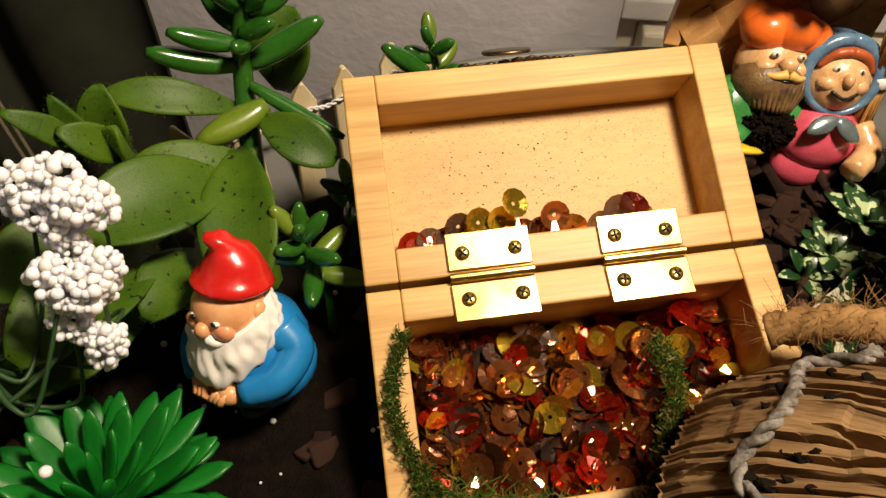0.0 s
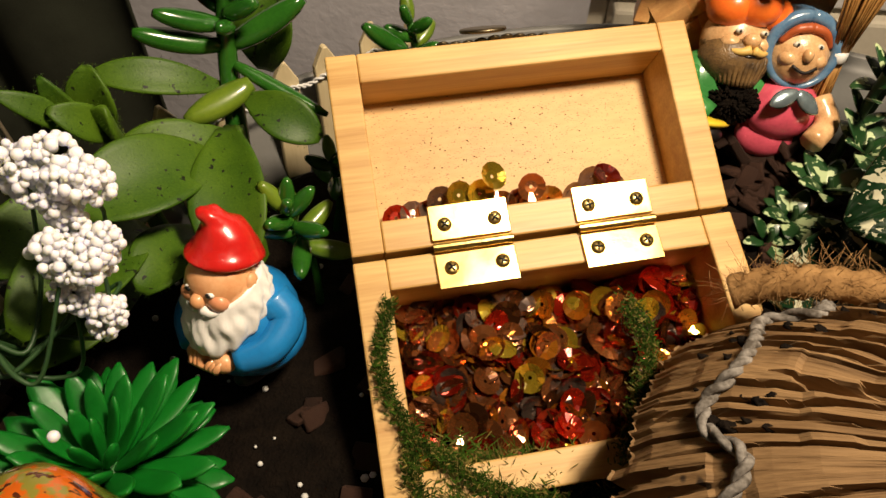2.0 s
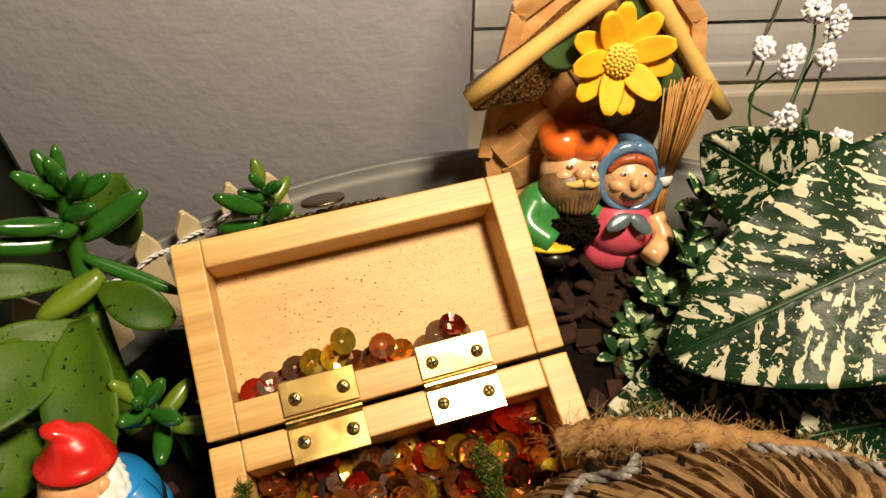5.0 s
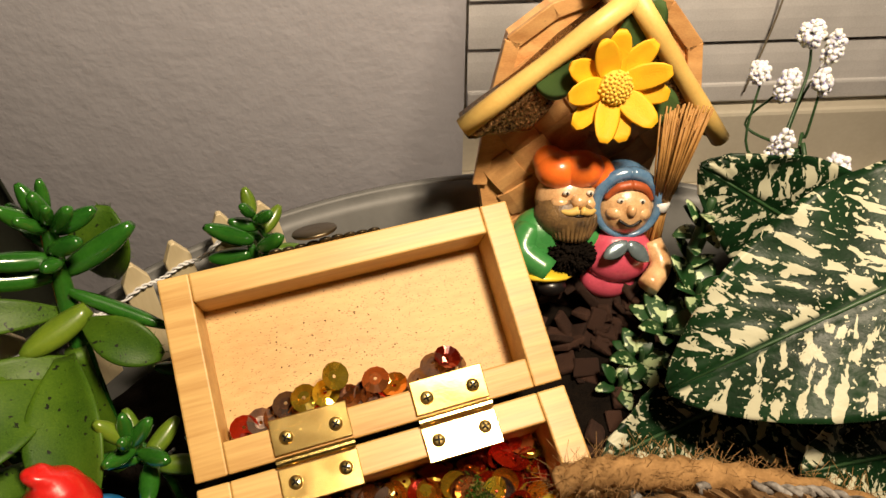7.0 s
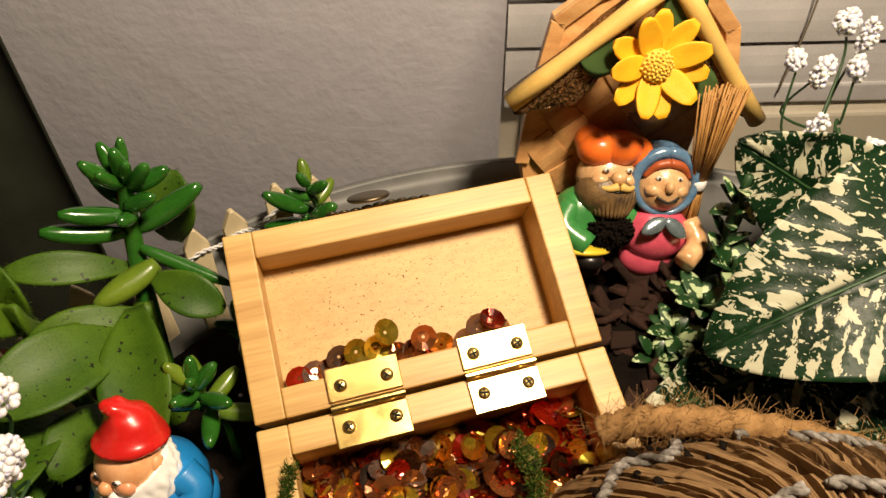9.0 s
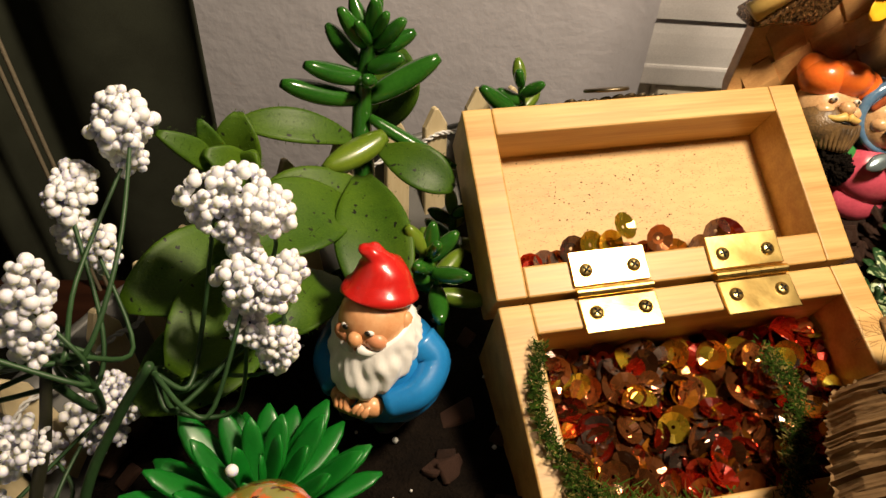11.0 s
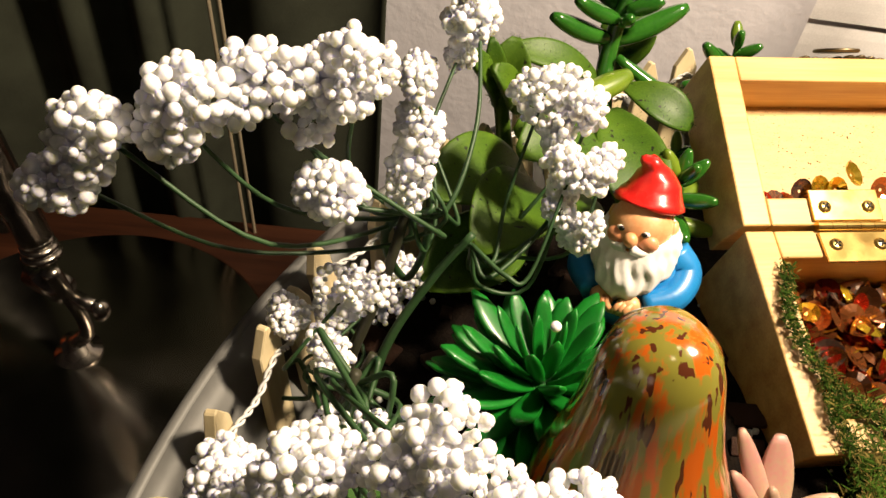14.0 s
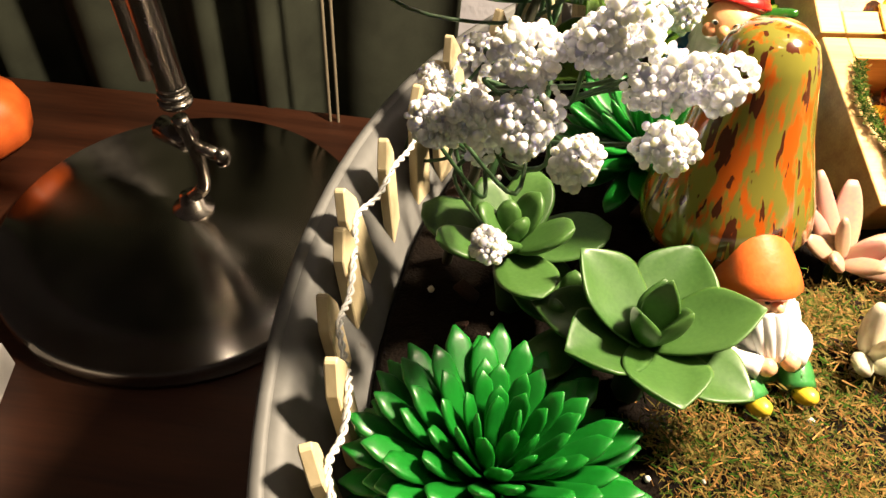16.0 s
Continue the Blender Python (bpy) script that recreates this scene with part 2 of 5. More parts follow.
for nd in list(nt.nodes):
    if nd.bl_idname == "ShaderNodeTexNoise" and nd.inputs["Scale"].default_value in (140.0, 900.0):
        nd.inputs["Scale"].default_value = 16.0 if nd.inputs["Scale"].default_value < 500 else 70.0
        nt.links.new(mul.outputs[0], nd.inputs["Vector"])
M["grey_cord"] = material("grey_cord", (0.27, 0.25, 0.23), 0.9, spec=0.1, scale=260, contrast=0.35, other=(0.07, 0.06, 0.05), bump=0.8)
M["jute"] = material("jute", (0.33, 0.19, 0.075), 0.85, spec=0.2, scale=200, other=(0.17, 0.09, 0.032), bump=0.8)
M["birch"] = material("birch", (0.74, 0.43, 0.17), 0.4, scale=60, per_object=0.28, coat=0.3, other=(0.46, 0.21, 0.07), bump=0.4, stretch=(1, 1, 3), spots=((0.10, 0.04, 0.02), 60.0, 0.72))
M["stick"] = material("stick", (0.72, 0.50, 0.15), 0.45, scale=60, other=(0.62, 0.38, 0.10), bump=0.2)
M["glitter"] = material("glitter", (0.42, 0.24, 0.10), 0.25, 0.7, scale=900, grain=2500, other=(0.04, 0.02, 0.01), bump=1.0, contrast=0.3)
M["petal"] = material("petal", (0.85, 0.48, 0.01), 0.6, scale=120, grain=2000, other=(0.80, 0.36, 0.01), bump=0.5)
M["flower_centre"] = material("flower_centre", (0.80, 0.58, 0.08), 0.7, scale=400, grain=1500, bump=1.0, other=(0.7, 0.4, 0.04))
M["fabric_leaf"] = material("fabric_leaf", (0.05, 0.10, 0.02), 0.6, scale=120, grain=2000, other=(0.03, 0.06, 0.015), bump=0.3)
M["straw"] = material("straw", (0.45, 0.24, 0.07), 0.6, scale=200, other=(0.3, 0.14, 0.03), bump=0.3)
M["mushroom"] = material("mushroom", (0.19, 0.175, 0.028), 0.12, other=(0.48, 0.095, 0.008), scale=1.0, grain=3.0, stretch=(210, 210, 17), contrast=0.10, mid=0.695, coat=0.9, bump=0.04,
                         spots=((0.075, 0.020, 0.008), 1.8, 0.60))
M["ghost"] = material("ghost", (0.50, 0.52, 0.36), 0.5, scale=70, other=(0.52, 0.40, 0.32), bump=0.1, sss=0.15)
M["stone"] = material("stone", (0.55, 0.50, 0.38), 0.6, scale=90, other=(0.42, 0.38, 0.28), bump=0.3)
M["paper"] = material("paper", (0.7, 0.68, 0.65), 0.7, scale=50)
M["iridescent"] = material("iridescent", (0.40, 0.28, 0.40), 0.2, 0.7, other=(0.20, 0.22, 0.5), scale=120, coat=0.6)
M["lamp_base"] = material("lamp_base", (0.38, 0.35, 0.31), 0.20, 1.0, scale=30, bump=0.02, other=(0.28, 0.26, 0.23), aniso=0.9)
SEQUIN = [("amber", (0.68, 0.23, 0.018)), ("copper", (0.42, 0.14, 0.04)), ("ruby", (0.48, 0.024, 0.006)), ("gold", (0.80, 0.52, 0.04)), ("smoke", (0.30, 0.20, 0.15)), ("brown", (0.15, 0.05, 0.015))]
for n, c in SEQUIN:
    M["sequin_" + n] = material("sequin_" + n, tuple(min(0.95, 1.25 * v) for v in c), 0.08, 0.82, scale=300, bump=0.14, coat=1.0, trans=0.1, per_object=0.5)


# ---- mesh helpers ----
def faces_from(bm, start, index):
    bm.faces.ensure_lookup_table()
    for f in bm.faces[start:]:
        f.material_index = index


def part(name, bm, mat, parent=None, label="", smooth=True, m=None):
    """Links a bmesh as one mesh object under a thing, a part, or on its own."""
    bmesh.ops.recalc_face_normals(bm, faces=bm.faces[:])
    me = bpy.data.meshes.new(name)
    bm.to_mesh(me)
    bm.free()
    for x in mat if isinstance(mat, (list, tuple)) else [mat]:
        me.materials.append(M[x])
    if smooth:
        for p in me.polygons:
            p.use_smooth = True
    ob = new(name, me)
    if parent:
        ob.parent = parent
    if m is not None:
        ob.matrix_basis = m
    if label:
        tagged(ob, label)
    return ob


def share(name, me, parent=None, m=None):
    ob = new(name, me)
    if parent:
        ob.parent = parent
    if m is not None:
        ob.matrix_basis = m
    return ob


def empty(name, m, label, category, group=""):
    ob = new(name)
    ob.empty_display_size = 0.005
    ob.matrix_basis = m
    return tagged(ob, label, category, group)


def loft(bm, rings, cap=True, closed=True):
    """A skin over rings of points."""
    vs = [[bm.verts.new(p) for p in r] for r in rings]
    for a, b in zip(vs, vs[1:]):
        n = len(a)
        for i in range(n if closed else n - 1):
            j = (i + 1) % n
            bm.faces.new((a[i], a[j], b[j], b[i]))
    if cap:
        bm.faces.new(vs[0][::-1])
        bm.faces.new(vs[-1])
    return vs


def lathe(bm, profile, n=32, m=None, wobble=None):
    m = m or Matrix()
    rings = []
    for r, z in profile:
        ring = []
        for i in range(n):
            a = math.tau * i / n
            k = wobble(a, z) if wobble else 1.0
            ring.append(m @ Vector((r * k * math.cos(a), r * k * math.sin(a), z)))
        rings.append(ring)
    loft(bm, rings)


def smooth_path(pts, n=6):
    """A Catmull-Rom curve through points."""
    pts = [Vector(p) for p in pts]
    p = [2 * pts[0] - pts[1]] + pts + [2 * pts[-1] - pts[-2]]
    out = []
    for i in range(1, len(p) - 2):
        for k in range(n):
            t = k / n
            out.append(0.5 * ((2 * p[i]) + (p[i + 1] - p[i - 1]) * t + (2 * p[i - 1] - 5 * p[i] + 4 * p[i + 1] - p[i + 2]) * t * t
                              + (3 * p[i] - p[i - 1] - 3 * p[i + 1] + p[i + 2]) * t ** 3))
    return out + [pts[-1]]


def frames(pts):
    """Unit tangent and two normals along a path, carried without twist."""
    out, last = [], None
    for i, p in enumerate(pts):
        t = (pts[min(i + 1, len(pts) - 1)] - pts[max(i - 1, 0)]).normalized()
        if last is None:
            u = t.orthogonal().normalized()
        else:
            u = (last - t * last.dot(t)).normalized()
        last = u
        out.append((t, u, t.cross(u)))
    return out


def tube(bm, pts, r, n=7, twist=None):
    pts = [Vector(p) for p in pts]
    rings = []
    for i, (p, (t, u, v)) in enumerate(zip(pts, frames(pts))):
        s = i / (len(pts) - 1)
        rad = r(s) if callable(r) else r
        rings.append([p + rad * (math.cos(a) * u + math.sin(a) * v) * (twist(a, s) if twist else 1.0) for a in (math.tau * k / n for k in range(n))])
    loft(bm, rings)


def ball(bm, c, r, seg=12, rings=8, m=None):
    r = (r, r, r) if isinstance(r, (int, float)) else r
    m = m or Matrix()
    c = Vector(c)
    out = []
    for i in range(rings + 1):
        a = math.pi * (0.02 + 0.96 * i / rings)
        out.append([m @ (c + Vector((r[0] * math.sin(a) * math.cos(b), r[1] * math.sin(a) * math.sin(b), -r[2] * math.cos(a)))) for b in (math.tau * k / seg for k in range(seg))])
    loft(bm, out)


def slab(bm, x0, x1, y0, y1, z0, z1, bev=0.0, m=None):
    m = m or Matrix()
    vs = [bm.verts.new(m @ Vector((x, y, z))) for z in (z0, z1) for x, y in ((x0, y0), (x1, y0), (x1, y1), (x0, y1))]
    fs = [bm.faces.new([vs[i] for i in q]) for q in ((3, 2, 1, 0), (4, 5, 6, 7), (0, 1, 5, 4), (1, 2, 6, 5), (2, 3, 7, 6), (3, 0, 4, 7))]
    if bev:
        bmesh.ops.bevel(bm, geom=list({e for f in fs for e in f.edges}), offset=bev, segments=2, affect="EDGES", profile=0.5)


def aim(base, tip, up=(0, 0, 1)):
    """A pose at base whose y axis points at tip and whose z axis leans to up."""
    base, tip, up = Vector(base), Vector(tip), Vector(up)
    y = (tip - base).normalized()
    x = y.cross(up)
    x = x.normalized() if x.length > 1e-4 else Vector((1, 0, 0))
    z = x.cross(y)
    m = Matrix((x, y, z)).transposed().to_4x4()
    m.translation = base
    return m


def leaf(bm, m, length, width, thick, bend=0.0, shape=None, n=8, seg=8, cup=0.0):
    """A fleshy or flat leaf along y: width by shape(s), bent towards z, its sides raised by cup."""
    shape = shape or (lambda s: math.sin(math.pi * min(1, s * 0.92 + 0.06)) ** 0.6)
    rings = []
    for i in range(n + 1):
        s = i / n
        w, th = max(0.0006, width * shape(s)) / 2, max(0.0003, thick * shape(s) ** 0.6) / 2
        a = bend * s
        y, z = (length * math.sin(a) / bend, length * (1 - math.cos(a)) / bend) if abs(bend) > 1e-3 else (length * s, 0)
        ring = []
        for k in range(seg):
            b = math.tau * k / seg
            x, d = w * math.cos(b), th * math.sin(b) + cup * w * math.cos(b) ** 2
            ring.append(m @ Vector((x, y - d * math.sin(a), z + d * math.cos(a))))
        rings.append(ring)
    loft(bm, rings)


def rnd(a, b):
    return random.uniform(a, b)



# ---- structure ----
TABLE_Z = -0.017
WALL_TURN = -5.0
WALL = pose(0.108, 0.405, 0, 0, 0, WALL_TURN)      # x along the wall, y into it


def setting(name, mat, slabs, label, m=None, bev=0.0):
    bm = bmesh.new()
    for s in slabs:
        slab(bm, *s, bev)
    return tagged(part(name, bm, mat, m=m, smooth=False), label, "structure", kind="structure")


setting("floor", "ceiling", [(-3, 3, -3, 3, -0.8, -0.75)], "dim plain floor of the room")
setting("ceiling", "ceiling", [(-3, 3, -3, 3, 2.4, 2.45)], "dim plain ceiling of the room")
setting("wall_behind", "wall", [(-3, 3, -3.1, -3, -0.8, 2.4)], "plain wall behind the table")
setting("wall_right", "wall", [(3, 3.1, -3, 3, -0.8, 2.4)], "plain wall beside the table")
setting("wall_left", "wall", [(-3.1, -3, -3, 3, -0.8, 2.4)], "plain wall beside the curtain")
setting("wall_back", "wall", [(-3, 0.0, 0, 0.12, -0.8, 2.4), (0.0, 1.4, 0, 0.12, -0.8, 0.0), (0.0, 1.4, 0, 0.12, 1.5, 2.4), (1.4, 3, 0, 0.12, -0.8, 2.4)],
        "grey stippled painted wall with a window opening", WALL)
setting("table", "table", [(-0.85, 0.9, -0.75, 0.33, TABLE_Z - 0.03, TABLE_Z)], "reddish brown wooden tabletop under the planter", bev=0.002)

bm = bmesh.new()
slab(bm, 0.0, 1.4, -0.012, 0.12, 0.0, 0.012, 0.003)
slab(bm, 0.0, 0.02, 0.04, 0.12, 0.012, 1.5, 0.002)
slab(bm, 0.02, 1.4, 0.016, 0.074, 0.012, 0.082, 0.003)
window = tagged(part("window_1", bm, "sill", m=WALL, smooth=False), "window with cream painted sill and frame", "window", kind="structure")
bm = bmesh.new()
slab(bm, 0.02, 1.4, 0.075, 0.085, 0.012, 1.5)
part("pane", bm, "pane", window, "warm grey window pane at night", smooth=False)

blind = empty("window_blind", WALL @ pose(0.004, 0.028, 0.0), "white horizontal slat blind lowered over the window", "blind")
bm = bmesh.new()
rings = []
for i in range(7):
    s = i / 6
    y, z = 0.010 * (s - 0.5), 0.046 * (s - 0.5)
    rings.append([Vector((x, y + d - 0.003 * math.sin(math.pi * s), z)) for x, d in ((0, 0), (1.38, 0), (1.38, 0.0012), (0, 0.0012))])
loft(bm, rings)
slat = part("slat", bm, "blind", blind, smooth=False, m=pose(0, 0, 0.126))
for i in range(1, 26):
    share("slat", slat.data, blind, pose(0, 0, 0.126 + 0.0345 * i))
bm = bmesh.new()
slab(bm, 0, 1.38, -0.007, 0.007, 0.088, 0.104, 0.002)
part("bottom_rail", bm, "blind", blind, smooth=False)
for x in (0.195, 0.62, 1.1):
    bm = bmesh.new()
    tube(bm, smooth_path([(x, -0.011, 0.10), (x + 0.002, -0.012, 0.16), (x - 0.001, -0.012, 0.23), (x + 0.006, -0.012, 0.3), (x, -0.01, 0.9)]), 0.0007, 5)
    part("ladder_cord", bm, "cord", blind, "thin pale cord")

# curtain: one folded cloth beside the window
bm = bmesh.new()
rows = []
for j in range(9):
    z = -0.75 + 2.9 * j / 8
    row = []
    for i in range(241):
        s = i / 240
        x = -0.80 + 0.630 * s + (0.010 if z > 0.2 else 0.0)
        y = 0.355 + 0.017 * math.sin(s * 54 + 1.2 * math.sin(s * 17)) + 0.010 * math.sin(s * 29 + 1) + 0.004 * math.sin(j * 1.7 + s * 20)
        row.append(Vector((x, y, z)))
    rows.append(row)
loft(bm, rows, cap=False, closed=False)
cur = part("curtain", bm, "curtain")
tagged(cur, "dark olive green curtain hanging in folds beside the window", "curtain", kind="structure")
so = cur.modifiers.new("cloth", "SOLIDIFY")
so.thickness = 0.0012
pull = empty("curtain_cord", Matrix(), "pair of thin beige cords hanging before the curtain", "cord")
for dx, top in ((0.0, 0.0), (0.006, 0.004)):
    bm = bmesh.new()
    tube(bm, smooth_path([(-0.262 + dx, 0.318 + top, 1.2), (-0.262 + dx, 0.318 + top, 0.5), (-0.261 + dx, 0.318, 0.15), (-0.262 + dx, 0.320, -0.06), (-0.261, 0.322, -0.3)], 10),
         lambda s: 0.0013, 6)
    part("strand", bm, "cord", pull)

# ---- planter, soil ----
POT = Vector((0.081, -0.003, 0))
R = 0.265
bm = bmesh.new()
lathe(bm, [(0.19, TABLE_Z), (0.20, TABLE_Z + 0.004), (0.235, 0.08), (0.252, 0.150), (0.2635, 0.176), (0.2655, 0.1785), (0.2635, 0.180), (0.2585, 0.1755), (0.240, 0.140), (0.20, 0.10), (0.05, 0.09)], 128,
      Matrix.Translation(POT))
pot = empty("planter", Matrix(), "round pale grey enamel planter bowl standing on the table", "planter")
part("bowl", bm, "tub", pot)
bm = bmesh.new()
tube(bm, [POT + Vector((0.2655 * math.cos(a), 0.2655 * math.sin(a), 0.1785)) for a in (math.tau * k / 160 for k in range(161))], 0.0022, 8)
part("rolled_rim", bm, "tub", pot, "rolled grey rim")


def ground(x, y):
    d = math.hypot(x - POT.x, y - POT.y) / R
    return 0.150 + 0.012 * (1 - d * d) + 0.004 * noise.noise(Vector((x * 28, y * 28, 0))) + 0.0015 * noise.noise(Vector((x * 120, y * 120, 3)))


bm = bmesh.new()
rings = []
for i in range(1, 90):
    r = 0.2435 * i / 89
    rings.append([Vector((POT.x + r * math.cos(a), POT.y + r * math.sin(a), ground(POT.x + r * math.cos(a), POT.y + r * math.sin(a)) - (0.006 if i == 89 else 0)))
                  for a in (math.tau * k / 220 for k in range(220))])
loft(bm, rings)
tagged(part("soil", bm, "soil"), "dark moist potting soil filling the planter", "soil", kind="stuff")


def chip_mesh(n):
    bm = bmesh.new()
    slab(bm, -0.5, 0.5, -0.32, 0.32, -0.12, 0.12, 0.06)
    for v in bm.verts:
        v.co += 0.16 * noise.noise_vector(v.co * 1.7 + Vector((n * 7, 0, 0)))
    return bm


chips = []
for n in range(3):
    ob = part("bark_chip", chip_mesh(n), "chip", m=pose(0.118 + 0.012 * n, 0.168 - 0.014 * n, ground(0.118, 0.165) + 0.003, 20, 10, 40 * n) @ Matrix.Scale(0.011, 4))
    chips.append(tagged(ob, "small brown bark chip lying on the soil", "bark chip", "bark chips on the soil"))
for i in range(150):
    if i < 70:
        x, y = rnd(0.095, 0.19), rnd(0.10, 0.21)
    else:
        x, y = rnd(-0.15, 0.02), rnd(-0.08, 0.15)
    s = rnd(0.004, 0.013)
    share_ob = copy_thing(chips[i % 3], pose(x, y, ground(x, y) + 0.001, rnd(-30, 30), rnd(-30, 30), rnd(0, 360)))
    share_ob.scale = (s, s, s)
bm = bmesh.new()
for i in range(130):
    x, y = rnd(-0.15, 0.02), rnd(-0.08, 0.17)
    ball(bm, (x, y, ground(x, y) + 0.0008), (rnd(0.0005, 0.0014),) * 3, 6, 4)
tagged(part("perlite", bm, "perlite"), "white perlite grains scattered on the dark soil", "perlite", kind="stuff")


# ---- picket fence with wire ----
def fence():
    th = empty("picket_fence", Matrix(), "miniature cream wooden picket fence tied with white wire", "fence")
    bm = bmesh.new()
    w, h, d = 0.0051, 0.052, 0.0016
    out = [(-w, 0), (w, 0), (w, h - 0.008), (0.0008, h), (-0.0008, h), (-w, h - 0.008)]
    loft(bm, [[Vector((x, y, z)) for x, z in out] for y in (-d, d)])
    bmesh.ops.bevel(bm, geom=bm.edges[:], offset=0.0004, segments=1, affect="EDGES")
    first = None
    tips = []
    for i in range(26):
        ang = 109.0 + 4.7 * i
        a = radians(ang + rnd(-0.35, 0.35))
        r = 0.2465 + rnd(-0.002, 0.002)
        x, y = POT.x + r * math.cos(a), POT.y + r * math.sin(a)
        z = 0.2025 + rnd(-0.003, 0.003) - 0.010 * min(1, max(0, (ang - 120) / 60)) - 0.052
        m = pose(x, y, z, 0, 0, math.degrees(a) - 90) @ pose(0, 0, 0, rnd(-12, -4), rnd(-5, 5), rnd(-8, 8))
        if first is None:
            first = part("picket", bm, "picket", th, smooth=False, m=m)
        else:
            share("picket", first.data, th, m)
        tips.append(m @ Vector((0, -0.0026, 0.0415)))
    bm = bmesh.new()
    pts = []
    for a, b in zip(tips, tips[1:]):
        pts += [a, a.lerp(b, 0.5) + Vector((rnd(-0.001, 0.001), rnd(-0.001, 0.001), rnd(-0.004, -0.002)))]
    path = smooth_path(pts, 12)
    fr = frames(path)
    for ph in (0, math.pi):
        tube(bm, [p + 0.0006 * (math.cos(i * 0.9 + ph) * u + math.sin(i * 0.9 + ph) * v) for i, (p, (t, u, v)) in enumerate(zip(path, fr))], 0.0005, 5)
    part("wire", bm, "wire", th, "twisted white wire")


fence()


# ---- wooden chest ----
HINGE = Vector((-0.0204, 0.1214, 0.1987))
TURN = 9.5
LID = Matrix.Translation(HINGE) @ pose(0, 0, 0, 0, 0, TURN) @ pose(0, 0, 0, 26.5, 0, 0) @ pose(0, 0.0009, 0)
BOX = Matrix.Translation(HINGE) @ pose(0, 0, 0, 0, 0, TURN) @ pose(0, 0, 0, 17.0, 0, 0) @ pose(0, -0.0009, 0)
LEN, WID, TH = 0.1188, 0.0642, 0.0098


def tray(th, m, y0, y1, depth, floor, name):
    """A rim of four boards round a thin floor; the rim is at z = 0."""
    group = empty(name, m, "", "")
    group.parent = th
    for key in ("label", "category"):
        if key in group:
            del group[key]
    def board(n, *a):
        bm = bmesh.new()
        slab(bm, *a, 0.0006)
        part(n, bm, "pine", group, smooth=False)
    board("side_panel", 0, TH, y0, y1, -depth, 0)
    board("side_panel", LEN - TH, LEN, y0, y1, -depth, 0)
    lap = 0.00006
    board("long_panel", TH + lap, LEN - TH - lap, y0, y0 + TH, -depth, -0.0001)
    board("long_panel", TH + lap, LEN - TH - lap, y1 - TH, y1, -depth, -0.0001)
    bm = bmesh.new()
    slab(bm, TH, LEN - TH, y0 + TH, y1 - TH, -floor - 0.003, -floor)
    part("bottom_board", bm, "plywood", group, "thin plywood board with fine specks", smooth=False)
    return group


def chest():
    th = empty("treasure_chest", Matrix(), "small open pine treasure chest with brass hinges", "chest")
    lid = tray(th, LID, 0, WID, 0.024, 0.0180, "lid")
    box = tray(th, BOX, -0.071, 0, 0.048, 0.040, "box")
    for cx in (0.0364, 0.0813):
        hinge = new("hinge")
        hinge.parent = th
        tagged(hinge, "shiny brass butt hinge with cross-head screws")
        for mm, sg in ((LID, 1), (BOX, -1)):
            bm = bmesh.new()
            ya, yb = sorted((sg * 0.0012, sg * 0.0122))
            slab(bm, cx - 0.0122, cx + 0.0122, ya, yb, 0.0002, 0.0011, 0.0003)
            part("hinge_leaf", bm, "brass", hinge, smooth=False, m=mm)
            for sx in (-0.0077, 0.0077):
                bm = bmesh.new()
                mk = mm @ pose(cx + sx, sg * 0.0060, 0.0011, 0, 0, rnd(0, 90))
                lathe(bm, [(0.0001, 0.0), (0.0022, 0.0), (0.0021, 0.0005), (0.0014, 0.0009), (0.0001, 0.0010)], 20, mk)
                slab(bm, -0.0013, 0.0013, -0.0003, 0.0003, 0.00085, 0.00115, 0, mk)
                slab(bm, -0.0003, 0.0003, -0.0013, 0.0013, 0.00085, 0.00118, 0, mk)
                k = len(bm.faces)
                bm.faces.ensure_lookup_table()
                for f in bm.faces[k - 12:]:
                    f.material_index = 1
                part("screw", bm, ["brass_dark", "black"], hinge, "brass cross-head screw")
        for k in range(5):
            bm = bmesh.new()
            a = LID @ Vector((cx - 0.0122 + 0.00488 * k + 0.0001, -0.0009, 0.0011))
            b = LID @ Vector((cx - 0.0122 + 0.00488 * (k + 1) - 0.0001, -0.0009, 0.0011))
            tube(bm, [a, b], 0.00155, 14)
            part("knuckle", bm, "brass", hinge, smooth=False)
    clasp = new("clasp")
    clasp.parent = th
    tagged(clasp, "dark bronze filigree clasp on the lid's front edge")
    bm = bmesh.new()
    for k in range(9):
        x = 0.038 + 0.0042 * k
        ball(bm, (x, WID + 0.0012, -0.004 - 0.001 * math.sin(k)), (0.0026, 0.0012, 0.0030), 8, 6)
    part("plate", bm, "bronze", clasp, m=LID)
    bm = bmesh.new()
    lathe(bm, [(0.0022, 0), (0.0075, 0.0), (0.0078, 0.0006), (0.0075, 0.0012), (0.0022, 0.0012)], 24, pose(0.052, WID + 0.005, -0.004, -58, 0, 0))
    part("hasp", bm, "bronze", clasp, m=LID)


chest()


